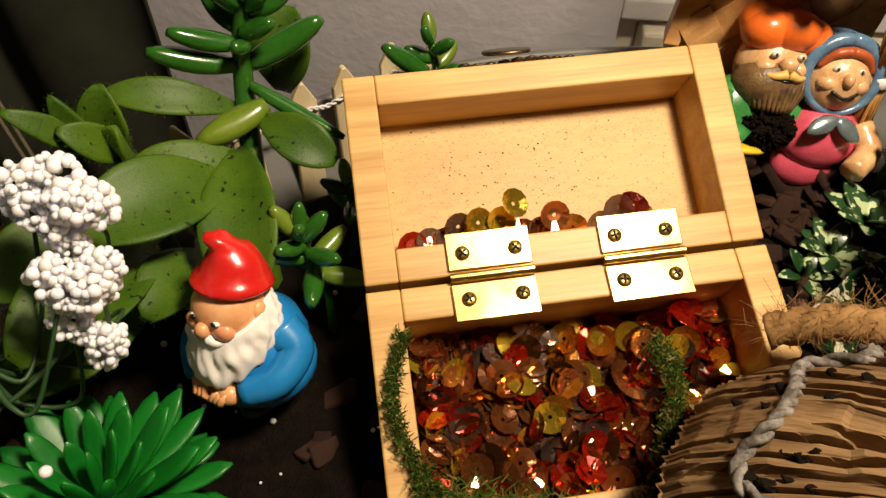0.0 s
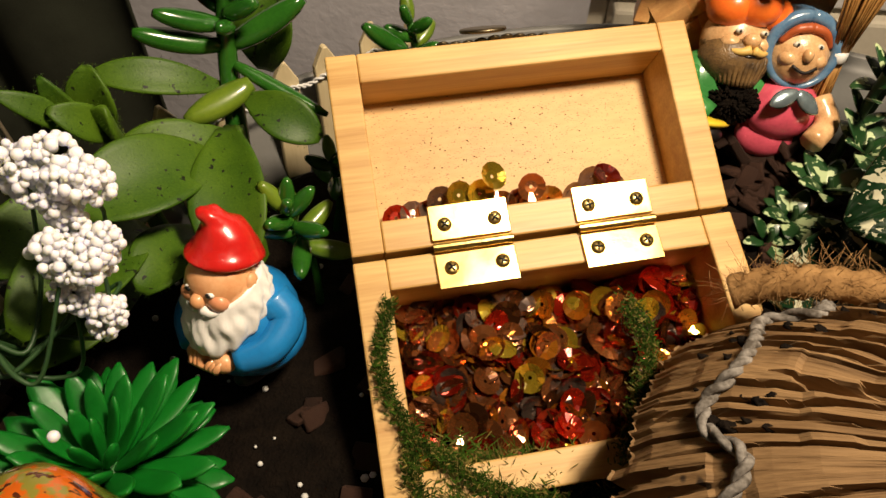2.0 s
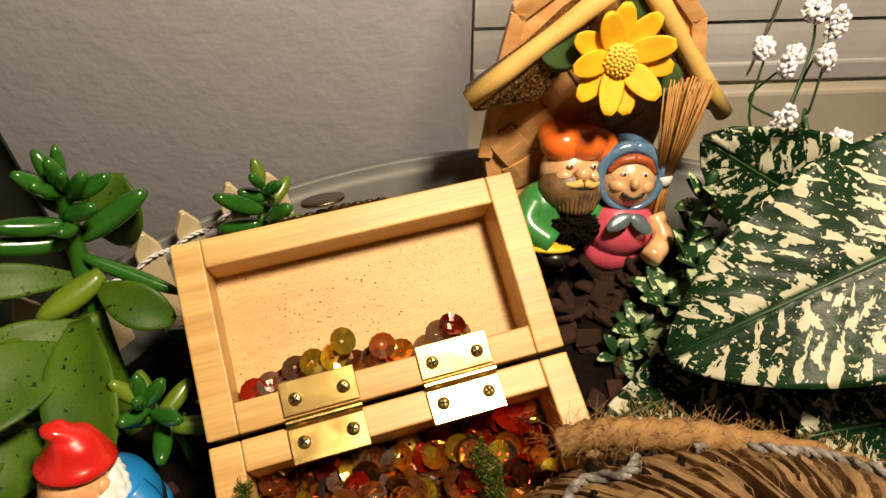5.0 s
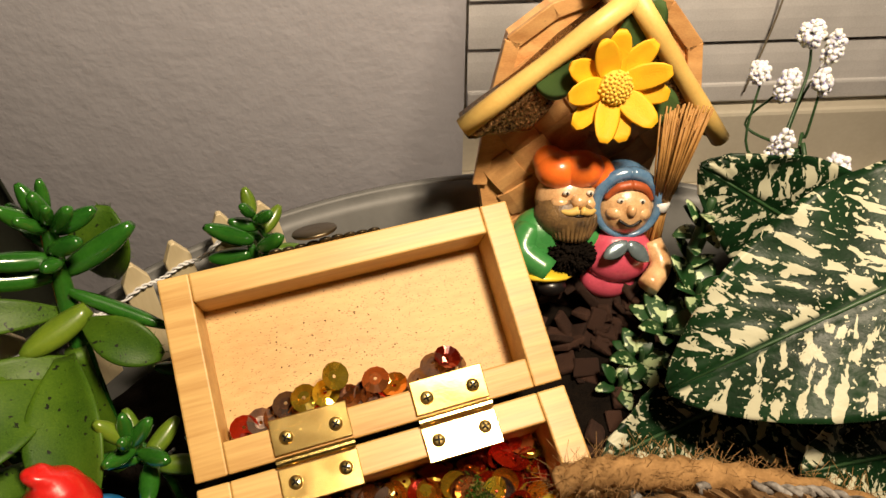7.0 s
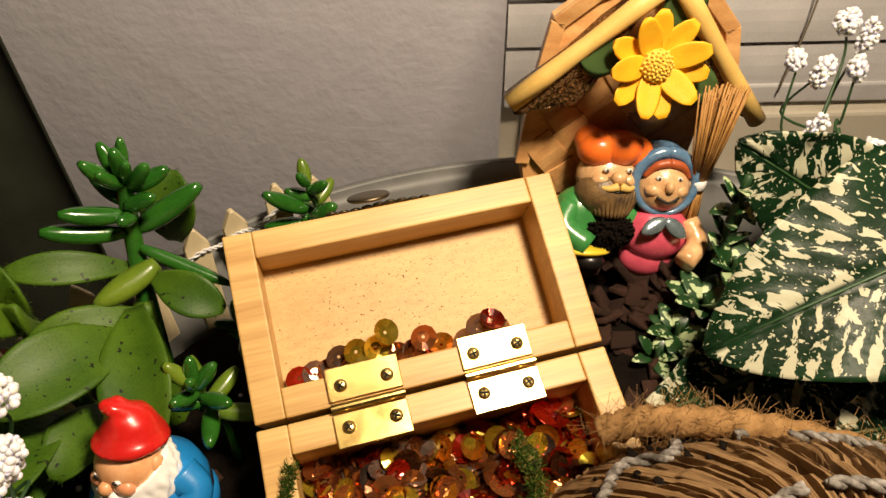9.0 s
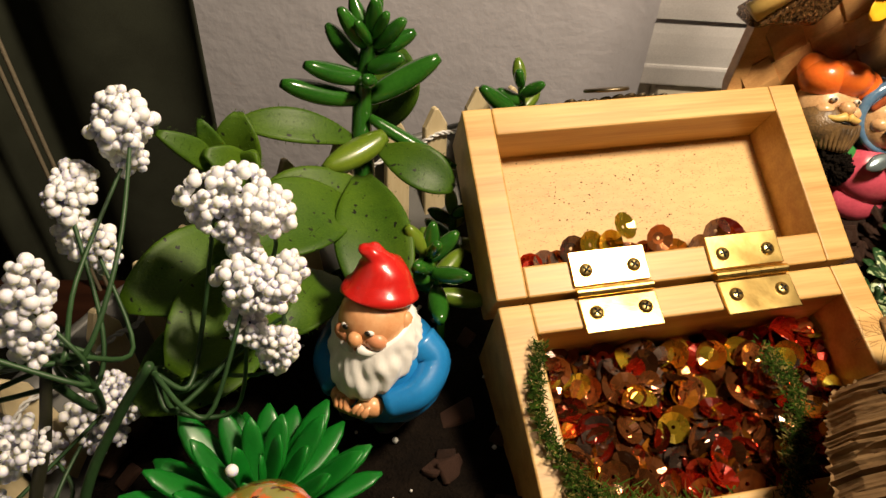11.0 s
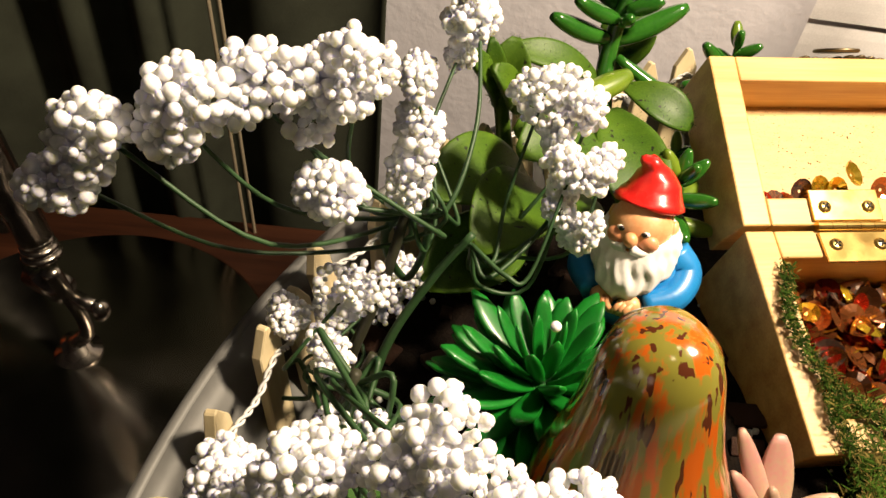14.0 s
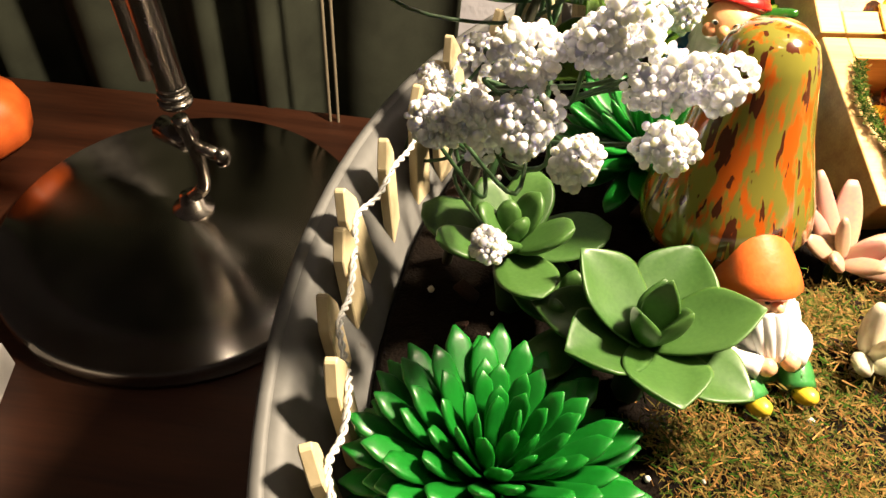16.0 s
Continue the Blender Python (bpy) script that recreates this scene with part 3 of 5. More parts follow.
# ---- sequins ----
def sequin_mesh(name, r, mat):
    bm = bmesh.new()
    n = 12
    prof = [(0.13, 0.0), (0.45, 0.0), (0.98, 0.26), (1.0, 0.29), (0.45, 0.04), (0.13, 0.04)]
    rings = [[Vector((r * q * math.cos(math.tau * k / n), r * q * math.sin(math.tau * k / n), r * z)) for k in range(n)] for q, z in prof]
    vs = loft(bm, rings, cap=False)
    for k in range(n):
        bm.faces.new((vs[-1][k], vs[-1][(k + 1) % n], vs[0][(k + 1) % n], vs[0][k]))
    bmesh.ops.recalc_face_normals(bm, faces=bm.faces[:])
    me = bpy.data.meshes.new(name)
    bm.to_mesh(me)
    bm.free()
    me.materials.append(M["sequin_" + mat])
    return me


WORDS = dict(amber="amber orange", copper="copper brown", ruby="deep red", gold="golden yellow", smoke="smoky clear", brown="dark brown")
seq = {n: sequin_mesh("sequin", 0.0047, n) for n, c in SEQUIN}
names = ["amber", "copper", "copper", "ruby", "brown", "brown", "brown", "smoke", "ruby", "ruby", "copper", "gold"]


def sequin(n, m, group):
    ob = share("sequin", seq[n], None, m)
    tagged(ob, f"{WORDS[n]} cupped plastic sequin with a centre hole", "sequin", group)


def pile(x, y):
    return -0.0185 + 0.006 * noise.noise(Vector((x * 60, y * 60, 5))) + 0.0035 * (y + 0.010) / -0.05


for i in range(290):
    x, y = rnd(TH + 0.003, LEN - TH - 0.003), rnd(-0.0605, -TH - 0.002)
    z = pile(x, y) + rnd(-0.002, 0.002)
    sequin(random.choice(names), BOX @ pose(x, y, z, rnd(-48, 40), rnd(-44, 44), rnd(0, 360)) @ pose(0, 0, 0, 180 * (random.random() < 0.25), 0, 0), "sequins in the chest")
bm = bmesh.new()
for i in range(420):
    x, y = rnd(TH + 0.004, LEN - TH - 0.004), rnd(-0.060, -TH - 0.003)
    m = BOX @ pose(x, y, pile(x, y) - rnd(0.002, 0.006), rnd(-40, 40), rnd(-40, 40), rnd(0, 360))
    k = len(bm.faces)
    rr = 0.0041
    rings = [[m @ Vector((rr * q * math.cos(math.tau * a / 10), rr * q * math.sin(math.tau * a / 10), rr * z)) for a in range(10)] for q, z in ((0.1, 0), (0.45, 0), (1.0, 0.22))]
    loft(bm, rings, cap=False)
    faces_from(bm, k, i % 6)
ob = part("sequin_heap", bm, ["sequin_" + n for n, c in SEQUIN])
tagged(ob, "deep heap of amber, red and brown sequins in the chest", "sequins", kind="stuff")
bm = bmesh.new()
rows = []
for i in range(25):
    rows.append([Vector((x, y, pile(x, y) - 0.0065)) for x, y in ((TH + (LEN - 2 * TH) * i / 24, -TH - (0.071 - 2 * TH) * j / 12) for j in range(13))])
loft(bm, rows, cap=False, closed=False)
tagged(part("sequin_bed", bm, "sequin_brown", m=BOX), "lower layer of dark brown sequins filling the chest", "sequins", kind="stuff")
lidrow = [(0.0155, "ruby", 0), (0.021, "smoke", 0), (0.026, "copper", 0), (0.030, "smoke", 1), (0.034, "amber", 0), (0.036, "gold", 1), (0.042, "ruby", 0), (0.043, "gold", 1),
          (0.047, "gold", 2), (0.050, "brown", 0), (0.056, "smoke", 0), (0.060, "copper", 1), (0.058, "copper", 0), (0.064, "ruby", 0), (0.066, "amber", 0), (0.074, "smoke", 0), (0.080, "smoke", 1), (0.085, "ruby", 1), (0.088, "smoke", 0)]
for x, n, up in lidrow:
    sequin(n, LID @ pose(x, TH + 0.0035 + 0.0038 * up, -0.0150 + 0.0035 * up + rnd(0, 0.002), rnd(5, 38), rnd(-22, 22), rnd(0, 360)), "sequins on the lid")


# ---- figurines (each one plain mesh with painted areas) ----
def mm(*a):
    return Vector(a) * 0.001


def gnome():
    bm = bmesh.new()
    mats = ["blue", "red", "beard", "tan_skin", "cheek", "black"]
    def do(index, fn, *a, **k):
        s = len(bm.faces)
        fn(bm, *a, **k)
        faces_from(bm, s, index)
    do(0, lathe, [(0.004, 0.001), (0.0135, 0.0015), (0.0165, 0.006), (0.0168, 0.0095), (0.0150, 0.0125)], 28, pose(0, 0.003, 0))
    do(5, lathe, [(0.0145, 0.0115), (0.0160, 0.0120), (0.0162, 0.0140), (0.0147, 0.0145)], 28, pose(0, 0.0025, 0))
    do(0, lathe, [(0.0145, 0.0138), (0.0158, 0.0150), (0.0160, 0.019), (0.0140, 0.025), (0.0095, 0.0295), (0.003, 0.031)], 28, pose(0, 0.0022, 0))
    for sx in (-1, 1):
        do(0, tube, smooth_path([mm(sx * 10, 3, 26), mm(sx * 15.5, 2, 21), mm(sx * 15, -6, 16), mm(sx * 8, -12.5, 13.5)], 5), lambda s: 0.0062 - 0.0018 * s, 12)
        do(3, ball, mm(sx * 4.5, -14.5, 13), (0.0040, 0.0034, 0.0034), 12, 8)
        for f in range(3):
            do(3, tube, [mm(sx * (5.5 - 1.5 * f), -16, 14.5), mm(sx * (4.5 - 1.5 * f), -18, 12.5), mm(sx * (3.4 - 1.5 * f), -17, 10.5)], 0.0012, 6)
        do(5, ball, mm(sx * 6, -5, 2.5), (0.005, 0.008, 0.0030), 12, 8)
        do(3, ball, mm(sx * 9.6, -2.5, 36), (0.0016, 0.0026, 0.0034), 8, 6)
        do(4, ball, mm(sx * 4.8, -11.3, 33.9), (0.0034, 0.0027, 0.0029), 12, 8)
        do(2, ball, mm(sx * 3.6, -12.6, 37.0), (0.0016, 0.0010, 0.0009), 10, 6)
        do(5, ball, mm(sx * 3.5, -13.3, 37.0), (0.0010, 0.0006, 0.0008), 8, 6)
        do(2, tube, smooth_path([mm(sx * 1, -14.0, 31.6), mm(sx * 4, -13.6, 31.0), mm(sx * 7, -11, 31.6)], 4), lambda s: 0.0017 * (1 - 0.6 * s), 8)
    do(3, ball, mm(0, -4.2, 35.4), (0.0101, 0.0098, 0.0096), 20, 14)
    do(3, ball, mm(0, -14.0, 34.4), (0.0023, 0.0024, 0.0024), 12, 8)
    do(4, ball, mm(0, -13.2, 30.4), (0.0015, 0.0012, 0.0007), 8, 6)
    # beard and hair: one wavy mass round the jaw, long in front and short at the nape
    rings = []
    for q in range(25):
        t = q / 24
        ring = []
        for k in range(96):
            a = math.tau * k / 96
            front = 0.5 + 0.5 * math.cos(a)
            top, low = 37.2 - 6.8 * front ** 3, 25 - 14.0 * front ** 1.6
            z = top + (low - top) * t
            r = 10.2 + 2.9 * math.sin(math.pi * min(1, t * 0.80 + 0.10)) - 9.6 * max(0, t - 0.72) ** 1.2 * 2.2
            wave = math.sin(11 * a + 2.4 * math.sin(5.5 * t + 2 * a)) + 0.6 * math.sin(23 * a - 5 * t + 1.3 * math.sin(9 * t))
            r *= 1 + 0.042 * wave * min(1, 4 * t) * (1 - 0.3 * t)
            ring.append(mm(r * math.sin(a), -3.6 - r * math.cos(a) * (0.98 + 0.16 * front * t), z + 0.5 * math.sin(13 * a) * t))
        rings.append(ring)
    s = len(bm.faces)
    loft(bm, rings)
    faces_from(bm, s, 2)
    rings = []
    for r, z, ox, oy in ((4, 38.5, 0, -3), (11.6, 38.6, 0, -3), (12.4, 39.4, 0, -3), (12.0, 40.6, 0, -2.9), (11.0, 42.5, 0, -2.6), (9.6, 45, 0.2, -2.2), (8.5, 48, 0.4, -2.0), (7.0, 51, 0.2, -2.0), (5.4, 53.2, -0.2, -2.4), (4.4, 54.8, -0.8, -2.8),
                         (4.2, 56.6, -1.8, -3.4), (3.5, 58.2, -2.2, -3.8), (1.6, 59.2, -2.4, -4.0)):
        z = z if z < 41 else 41 + (z - 41) * 0.74
        rings.append([mm(ox + 0.90 * r * math.cos(a), oy + 2.2 + 0.88 * r * math.sin(a), z + 2.6 - 0.26 * r * math.sin(a) * max(0, 1 - (z - 38) / 9) + 0.4 * math.sin(a * 3 + z)) for a in (math.tau * k / 24 for k in range(24))])
    s = len(bm.faces)
    loft(bm, rings)
    faces_from(bm, s, 1)
    ob = part("garden_gnome", bm, mats, m=pose(-0.0610, 0.1030, 0.2050, -15, 0, 0) @ pose(0, 0, 0, 0, 0, -28) @ Matrix.Scale(0.99, 4) @ Matrix.Translation(-mm(0, -15, 34.6)))
    tagged(ob, "garden gnome figurine with red hat, white beard and blue coat", "figurine")


gnome()


def small_gnome():
    bm = bmesh.new()
    def do(index, fn, *a, **k):
        s = len(bm.faces)
        fn(bm, *a, **k)
        faces_from(bm, s, index)
    do(1, ball, mm(0, 0, 14), (0.0095, 0.0085, 0.0105), 18, 12)
    do(2, ball, mm(-1, 4, 6), (0.0125, 0.0105, 0.0065), 18, 12)
    for sx in (-1, 1):
        do(2, tube, smooth_path([mm(sx * 6, 2, 6), mm(sx * 8, -5, 7), mm(sx * 7, -9, 2)], 5), 0.0045, 10)
        do(4, ball, mm(sx * 7, -11.5, 1.5), (0.0030, 0.0040, 0.0026), 10, 8)
        do(1, tube, smooth_path([mm(sx * 8, 0, 19), mm(sx * 11, -4, 14), mm(sx * 5, -9, 11)], 5), 0.0034, 9)
        do(3, ball, mm(sx * 3.5, -10, 11), 0.0026, 8, 6)
        do(5, ball, mm(sx * 2.4, -8.4, 28.2), 0.0008, 6, 5)
    do(3, ball, mm(0, -1, 27), (0.0082, 0.0078, 0.0075), 16, 10)
    do(3, ball, mm(0, -9.2, 26.2), 0.0019, 8, 6)
    for k in range(9):
        a = radians(-80 + 20 * k)
        x, y = 7.6 * math.sin(a), -2 - 6.6 * math.cos(a)
        do(1, tube, smooth_path([mm(x, y, 25), mm(x * 1.05, y - 1.4, 20), mm(x * 0.6, y - 1, 14 - 2 * math.cos(a))], 4), lambda s: 0.0023 * (1 - 0.5 * s), 8)
    rings = []
    for r, z, oy in ((5, 29.5, -0.5), (10.6, 29.2, -0.5), (11.6, 30.2, -0.5), (11.2, 33.5, 0), (10.0, 38, 0.6), (8.2, 43, 1.2), (6.0, 47, 1.4), (4.6, 49.5, 1.0), (4.0, 51.5, 0.2), (3.0, 53.0, -0.6), (1.0, 53.8, -1.0)):
        rings.append([mm(r * math.cos(a), oy + r * math.sin(a), z + 0.7 * math.sin(2 * a + 1)) for a in (math.tau * k / 20 for k in range(20))])
    s = len(bm.faces)
    loft(bm, rings)
    faces_from(bm, s, 0)
    ob = part("small_gnome", bm, ["orange", "beard", "doll_green", "skin", "yellow", "black"], m=pose(-0.0545, -0.0100, 0.1590, 0, 0, 22) @ pose(0, 0, 0, -33, 0, 0) @ Matrix.Scale(1.02, 4))
    tagged(ob, "small gnome figurine with orange hat sitting on moss", "figurine")


small_gnome()


def couple():
    bm = bmesh.new()
    def do(index, fn, *a, **k):
        s = len(bm.faces)
        fn(bm, *a, **k)
        faces_from(bm, s, index)
    do(0, ball, mm(0, 2, 0), (0.0128, 0.0105, 0.0125), 20, 14)
    do(1, ball, mm(-1, -1, -6), (0.0130, 0.0102, 0.0098), 18, 12)
    for k in range(21):
        a = radians(-100 + 10 * k)
        x, y = 11.5 * math.sin(a), -8.6 * math.cos(a)
        do(1, tube, smooth_path([mm(x, y + 1, -1 - 2 * math.cos(a)), mm(x * 0.98, y - 1.4, -7), mm(x * 0.7, y - 0.4, -13 - 2.5 * math.cos(a))], 4), lambda s: 0.0017 * (1 - 0.6 * s), 6)
    do(0, ball, mm(0, -9.6, 0.5), (0.0032, 0.0028, 0.0027), 12, 8)
    do(6, ball, mm(0, -10.6, -4.8), (0.0026, 0.0010, 0.0006), 8, 6)
    for sx in (-1, 1):
        do(5, ball, mm(sx * 4.6, -8.2, 3.4), (0.0015, 0.0010, 0.0010), 10, 8)
        do(6, ball, mm(sx * 4.6, -9.1, 3.3), (0.0005, 0.0004, 0.0006), 8, 6)
        do(0, ball, mm(sx * 5.5, -5.4, -0.8), (0.0042, 0.0036, 0.0030), 10, 8)
        do(8, tube, smooth_path([mm(sx * 0.6, -11.0, -2.6), mm(sx * 4, -10.4, -3.6), mm(sx * 7.5, -7.6, -3.0)], 4), lambda s: 0.0018 * (1 - 0.6 * s), 8)
    for c, r in ((mm(-6, -1, 11), (0.0085, 0.009, 0.0075)), (mm(2, -2.5, 11.5), (0.0098, 0.0095, 0.0072)), (mm(9, -1, 10), (0.0072, 0.0085, 0.0068)), (mm(-9, 1, 14), (0.006, 0.006, 0.006))):
        do(2, ball, c, r, 18, 12)
    do(3, ball, mm(-9, 4, -17), (0.0125, 0.009, 0.013), 18, 12)
    do(3, tube, smooth_path([mm(-14, 2, -12), mm(-18, -2, -20), mm(-9, -7, -27)], 5), 0.0055, 10)
    do(3, ball, mm(8, 0, -16), (0.008, 0.006, 0.006), 14, 10)
    do(7, ball, mm(-9, -4, -29), (0.0105, 0.0075, 0.0022), 14, 8)
    do(6, ball, mm(-7, -5, -33), (0.0062, 0.0055, 0.0038), 12, 8)
    man = part("man_figurine", bm, ["clay_skin", "brown_beard", "glossy_orange", "doll_green", "pink", "eye_white", "black", "yellow", "stick"],
               m=pose(0.1190, 0.2195, 0.2035, -34, 8, 0) @ Matrix.Scale(1.05, 4))
    tagged(man, "glazed bearded figurine with orange cap and green coat", "figurine")
    bm = bmesh.new()
    do(0, ball, mm(0, 0, 0), (0.0108, 0.0098, 0.0112), 20, 14)
    do(1, ball, mm(0, 4.2, 2.2), (0.0142, 0.0112, 0.0146), 28, 18)
    hood = [mm(11.6 * math.sin(a), -4.2 - 0.8 * math.cos(a), 0.8 + 11.8 * math.cos(a)) for a in (math.tau * k / 40 for k in range(41))]
    do(1, tube, hood, lambda s: 0.0018 + 0.0007 * math.cos(math.tau * s), 10)
    for sx in (-1, 1):
        do(2, tube, smooth_path([mm(0, -7.6, 8.6), mm(sx * 5, -7.6, 7.4), mm(sx * 8.6, -5, 3)], 5), lambda s: 0.0019 * (1 - 0.4 * s), 8)
        do(4, ball, mm(sx * 3.9, -8.4, 2.8), (0.0014, 0.0010, 0.0010), 10, 8)
        do(5, ball, mm(sx * 3.9, -9.3, 2.7), (0.0005, 0.0004, 0.0006), 8, 6)
        do(0, ball, mm(sx * 4.8, -5.8, -1.8), (0.0038, 0.0034, 0.0030), 10, 8)
        do(6, leaf, aim(mm(0, -9, -12.5), mm(sx * 6 + 2, -9.5, -17 - 2 * sx), (0, -1, 0.3)), 0.0105, 0.0062, 0.0024)
    do(0, ball, mm(0, -9.6, -0.4), (0.0019, 0.0024, 0.0024), 10, 8)
    do(5, tube, smooth_path([mm(-4.2, -8.8, -4.2), mm(0, -9.6, -6.2), mm(4.2, -8.8, -4.2)], 5), 0.0006, 6)
    do(3, ball, mm(0, 2, -19), (0.0135, 0.0088, 0.0115), 18, 12)
    do(3, ball, mm(-2, 5, -29), (0.0110, 0.0060, 0.0085), 18, 12)
    do(0, tube, smooth_path([mm(12, 0, -14), mm(15, -4, -22), mm(9, -9, -29)], 5), 0.0042, 10)
    woman = part("woman_figurine", bm, ["clay_skin", "navy", "hair_red", "pink", "eye_white", "black", "silver_blue"],
                 m=pose(0.1400, 0.2145, 0.2015, -36, 4, -6) @ Matrix.Scale(1.07, 4))
    tagged(woman, "glazed figurine with blue headscarf and pink dress", "figurine")


couple()
# bark heaped against the feet of the two
for i in range(46):
    x, y = rnd(0.108, 0.156), rnd(0.176, 0.206)
    ob = copy_thing(chips[i % 3], pose(x, y, ground(x, y) + 0.002 + 0.022 * max(0, (y - 0.178) / 0.028) * rnd(0.4, 1.0), rnd(-50, 50), rnd(-50, 50), rnd(0, 360)))
    s = rnd(0.006, 0.014)
    ob.scale = (s, s, s)


# ---- bird house ornament ----
def birdhouse():
    th = empty("birdhouse_ornament", pose(0.1325, 0.2335, 0.2835, -8, 6.4, 0), "woven birch bark birdhouse ornament with a yellow flower", "ornament")
    out = [(-0.026, -0.135), (0.033, -0.135), (0.037, -0.06), (0.0435, -0.045), (0.0370, -0.024), (0.022, -0.010), (-0.006, -0.006), (-0.020, -0.012), (-0.0335, -0.024), (-0.0365, -0.05), (-0.038, -0.085)]
    bm = bmesh.new()
    loft(bm, [[Vector((x, y, z)) for x, z in out] for y in (0.014, 0.024)])
    part("back_panel", bm, "birch", th, "birch bark panel", smooth=False)
    # bark strips woven over and under each other, folded at the rim
    inside = lambda x, z: all((xb - xa) * (z - za) - (zb - za) * (x - xa) > 0 for (xa, za), (xb, zb) in zip(out, out[1:] + out[:1]))
    tilt = radians(41)
    for i in range(-9, 10):
        for j in range(-9, 10):
            u, w = i * 0.0142, j * 0.0142
            x, z = -0.006 + u * math.cos(tilt) - w * math.sin(tilt), -0.062 + u * math.sin(tilt) + w * math.cos(tilt)
            if not all(inside(x + p, z + q) for p, q in ((-0.006, 0), (0.006, 0), (0, -0.006), (0, 0.006))):
                continue
            over = (i + j) % 2
            a, b = (0.0094, 0.0066) if over else (0.0066, 0.0094)
            rings = []
            for q in range(5):
                t = -1 + q / 2
                lift = -0.0016 * (1 - t * t)
                e = (lambda f, y: Vector((a * t, y + lift, b * f))) if over else (lambda f, y: Vector((a * f, y + lift, b * t)))
                rings.append([e(-1, 0), e(1, 0), e(0.96, -0.0008), e(-0.96, -0.0008)])
            bm = bmesh.new()
            loft(bm, rings)
            part("bark_strip", bm, "birch", th, smooth=False, m=pose(x, 0.0138, z, rnd(-3, 3), -math.degrees(tilt) + rnd(-2, 2), rnd(-3, 3)))
    for (xa, za), (xb, zb) in list(zip(out, out[1:]))[2:10]:
        bm = bmesh.new()
        m = aim((xa, 0.013, za), (xb, 0.013, zb), (0, -1, 0))
        L = math.hypot(xb - xa, zb - za)
        slab(bm, -0.0030, 0.0030, -0.0006, L + 0.0006, -0.0012, 0.0008, 0.0004, m)
        part("edge_strip", bm, "birch", th, smooth=False)
    for sx in (-1, 1):
        bm = bmesh.new()
        tube(bm, [Vector(((0.0500 if sx < 0 else 0.0480) * sx * s, -0.004, -(0.0470 if sx < 0 else 0.0520) * s)) * 1.04 for s in (0, 0.25, 0.5, 0.75, 1.0)], lambda s: 0.0036 + 0.0003 * math.sin(9 * s), 12)
        part("roof_stick", bm, "stick", th, "peeled yellow stick")
        bm = bmesh.new()
        wedge = [(0.10, -0.002), (1.0, -0.002), (0.98, -0.006), (0.50, -0.0265), (0.28, -0.015)]
        rings = []
        for y, k in ((-0.0040, 0.86), (-0.003, 0.97), (0.000, 1.0), (0.010, 1.0)):
            ring = []
            for q, (sa, dz) in enumerate(wedge):
                sb, dzb = wedge[(q + 1) % len(wedge)]
                for e in range(7):
                    u = sa + (sb - sa) * e / 7
                    w = dz + (dzb - dz) * e / 7
                    ring.append(Vector((sx * 0.0505 * u * k + sx * 0.025 * (1 - k), y, -0.049 * u + w * k)) + 0.0016 * noise.noise_vector(Vector((u * 40, w * 900, sx))))
            rings.append(ring)
        loft(bm, rings)
        part("thatch", bm, "glitter", th, "brown glittering thatch")
    f = Matrix.Translation((-0.001, -0.0065, -0.0305)) @ pose(0, 0, 0, 76, 0, 0) @ Matrix.Scale(0.94, 4)
    for i in range(11):
        bm = bmesh.new()
        m = f @ pose(0, 0, 0.001 * (i % 2), 0, 0, 360 * i / 11 + rnd(-5, 5)) @ pose(0, 0.003, 0, 6 + 8 * (i % 2), 0, 0)
        leaf(bm, m, 0.0188, 0.0104, 0.0020, bend=0.35, shape=lambda s: 0.35 + 0.65 * math.sin(math.pi * min(1, s * 0.80 + 0.12)) if s < 0.97 else 0.35, n=8, seg=10, cup=0.25)
        part("petal", bm, "petal", th)
    bm = bmesh.new()
    ball(bm, (0, 0, 0.003), (0.0064, 0.0064, 0.0036), 20, 12, f)
    for i in range(60):
        r, a = math.sqrt((i + 0.5) / 60), i * 2.39996
        ball(bm, (0.0064 * r * math.cos(a), 0.0064 * r * math.sin(a), 0.003 + 0.0037 * math.sqrt(max(0.02, 1 - r * r))), 0.00075, 6, 4, f)
    part("flower_centre", bm, "flower_centre", th, "bumpy pale yellow centre")
    for ang, ln in ((84, 0.017), (-22, 0.021), (-112, 0.020)):
        bm = bmesh.new()
        m = Matrix.Translation((-0.002, -0.0065, -0.0305)) @ pose(0, 0, 0, 84, 0, 0) @ pose(0, 0, -0.002, 0, 0, ang) @ pose(0, 0.011, 0, 0, 0, 0)
        leaf(bm, m, ln, 0.016, 0.0012, bend=0.2, n=8, seg=8, cup=0.15)
        part("fabric_leaf", bm, "fabric_leaf", th, "dark green cloth leaf")
    bm = bmesh.new()
    for sx in (-1, 1):
        tube(bm, smooth_path([(sx * 0.004, 0.004, -0.003), (sx * 0.012, 0.008, 0.012), (sx * 0.010, 0.008, 0.05), (0, 0.01, 0.09)], 16), 0.0036, 10, lambda a, s: 1 + 0.16 * math.sin(2 * a + 55 * s))
    part("hanging_rope", bm, "jute", th, "thick jute hanging rope")


birdhouse()


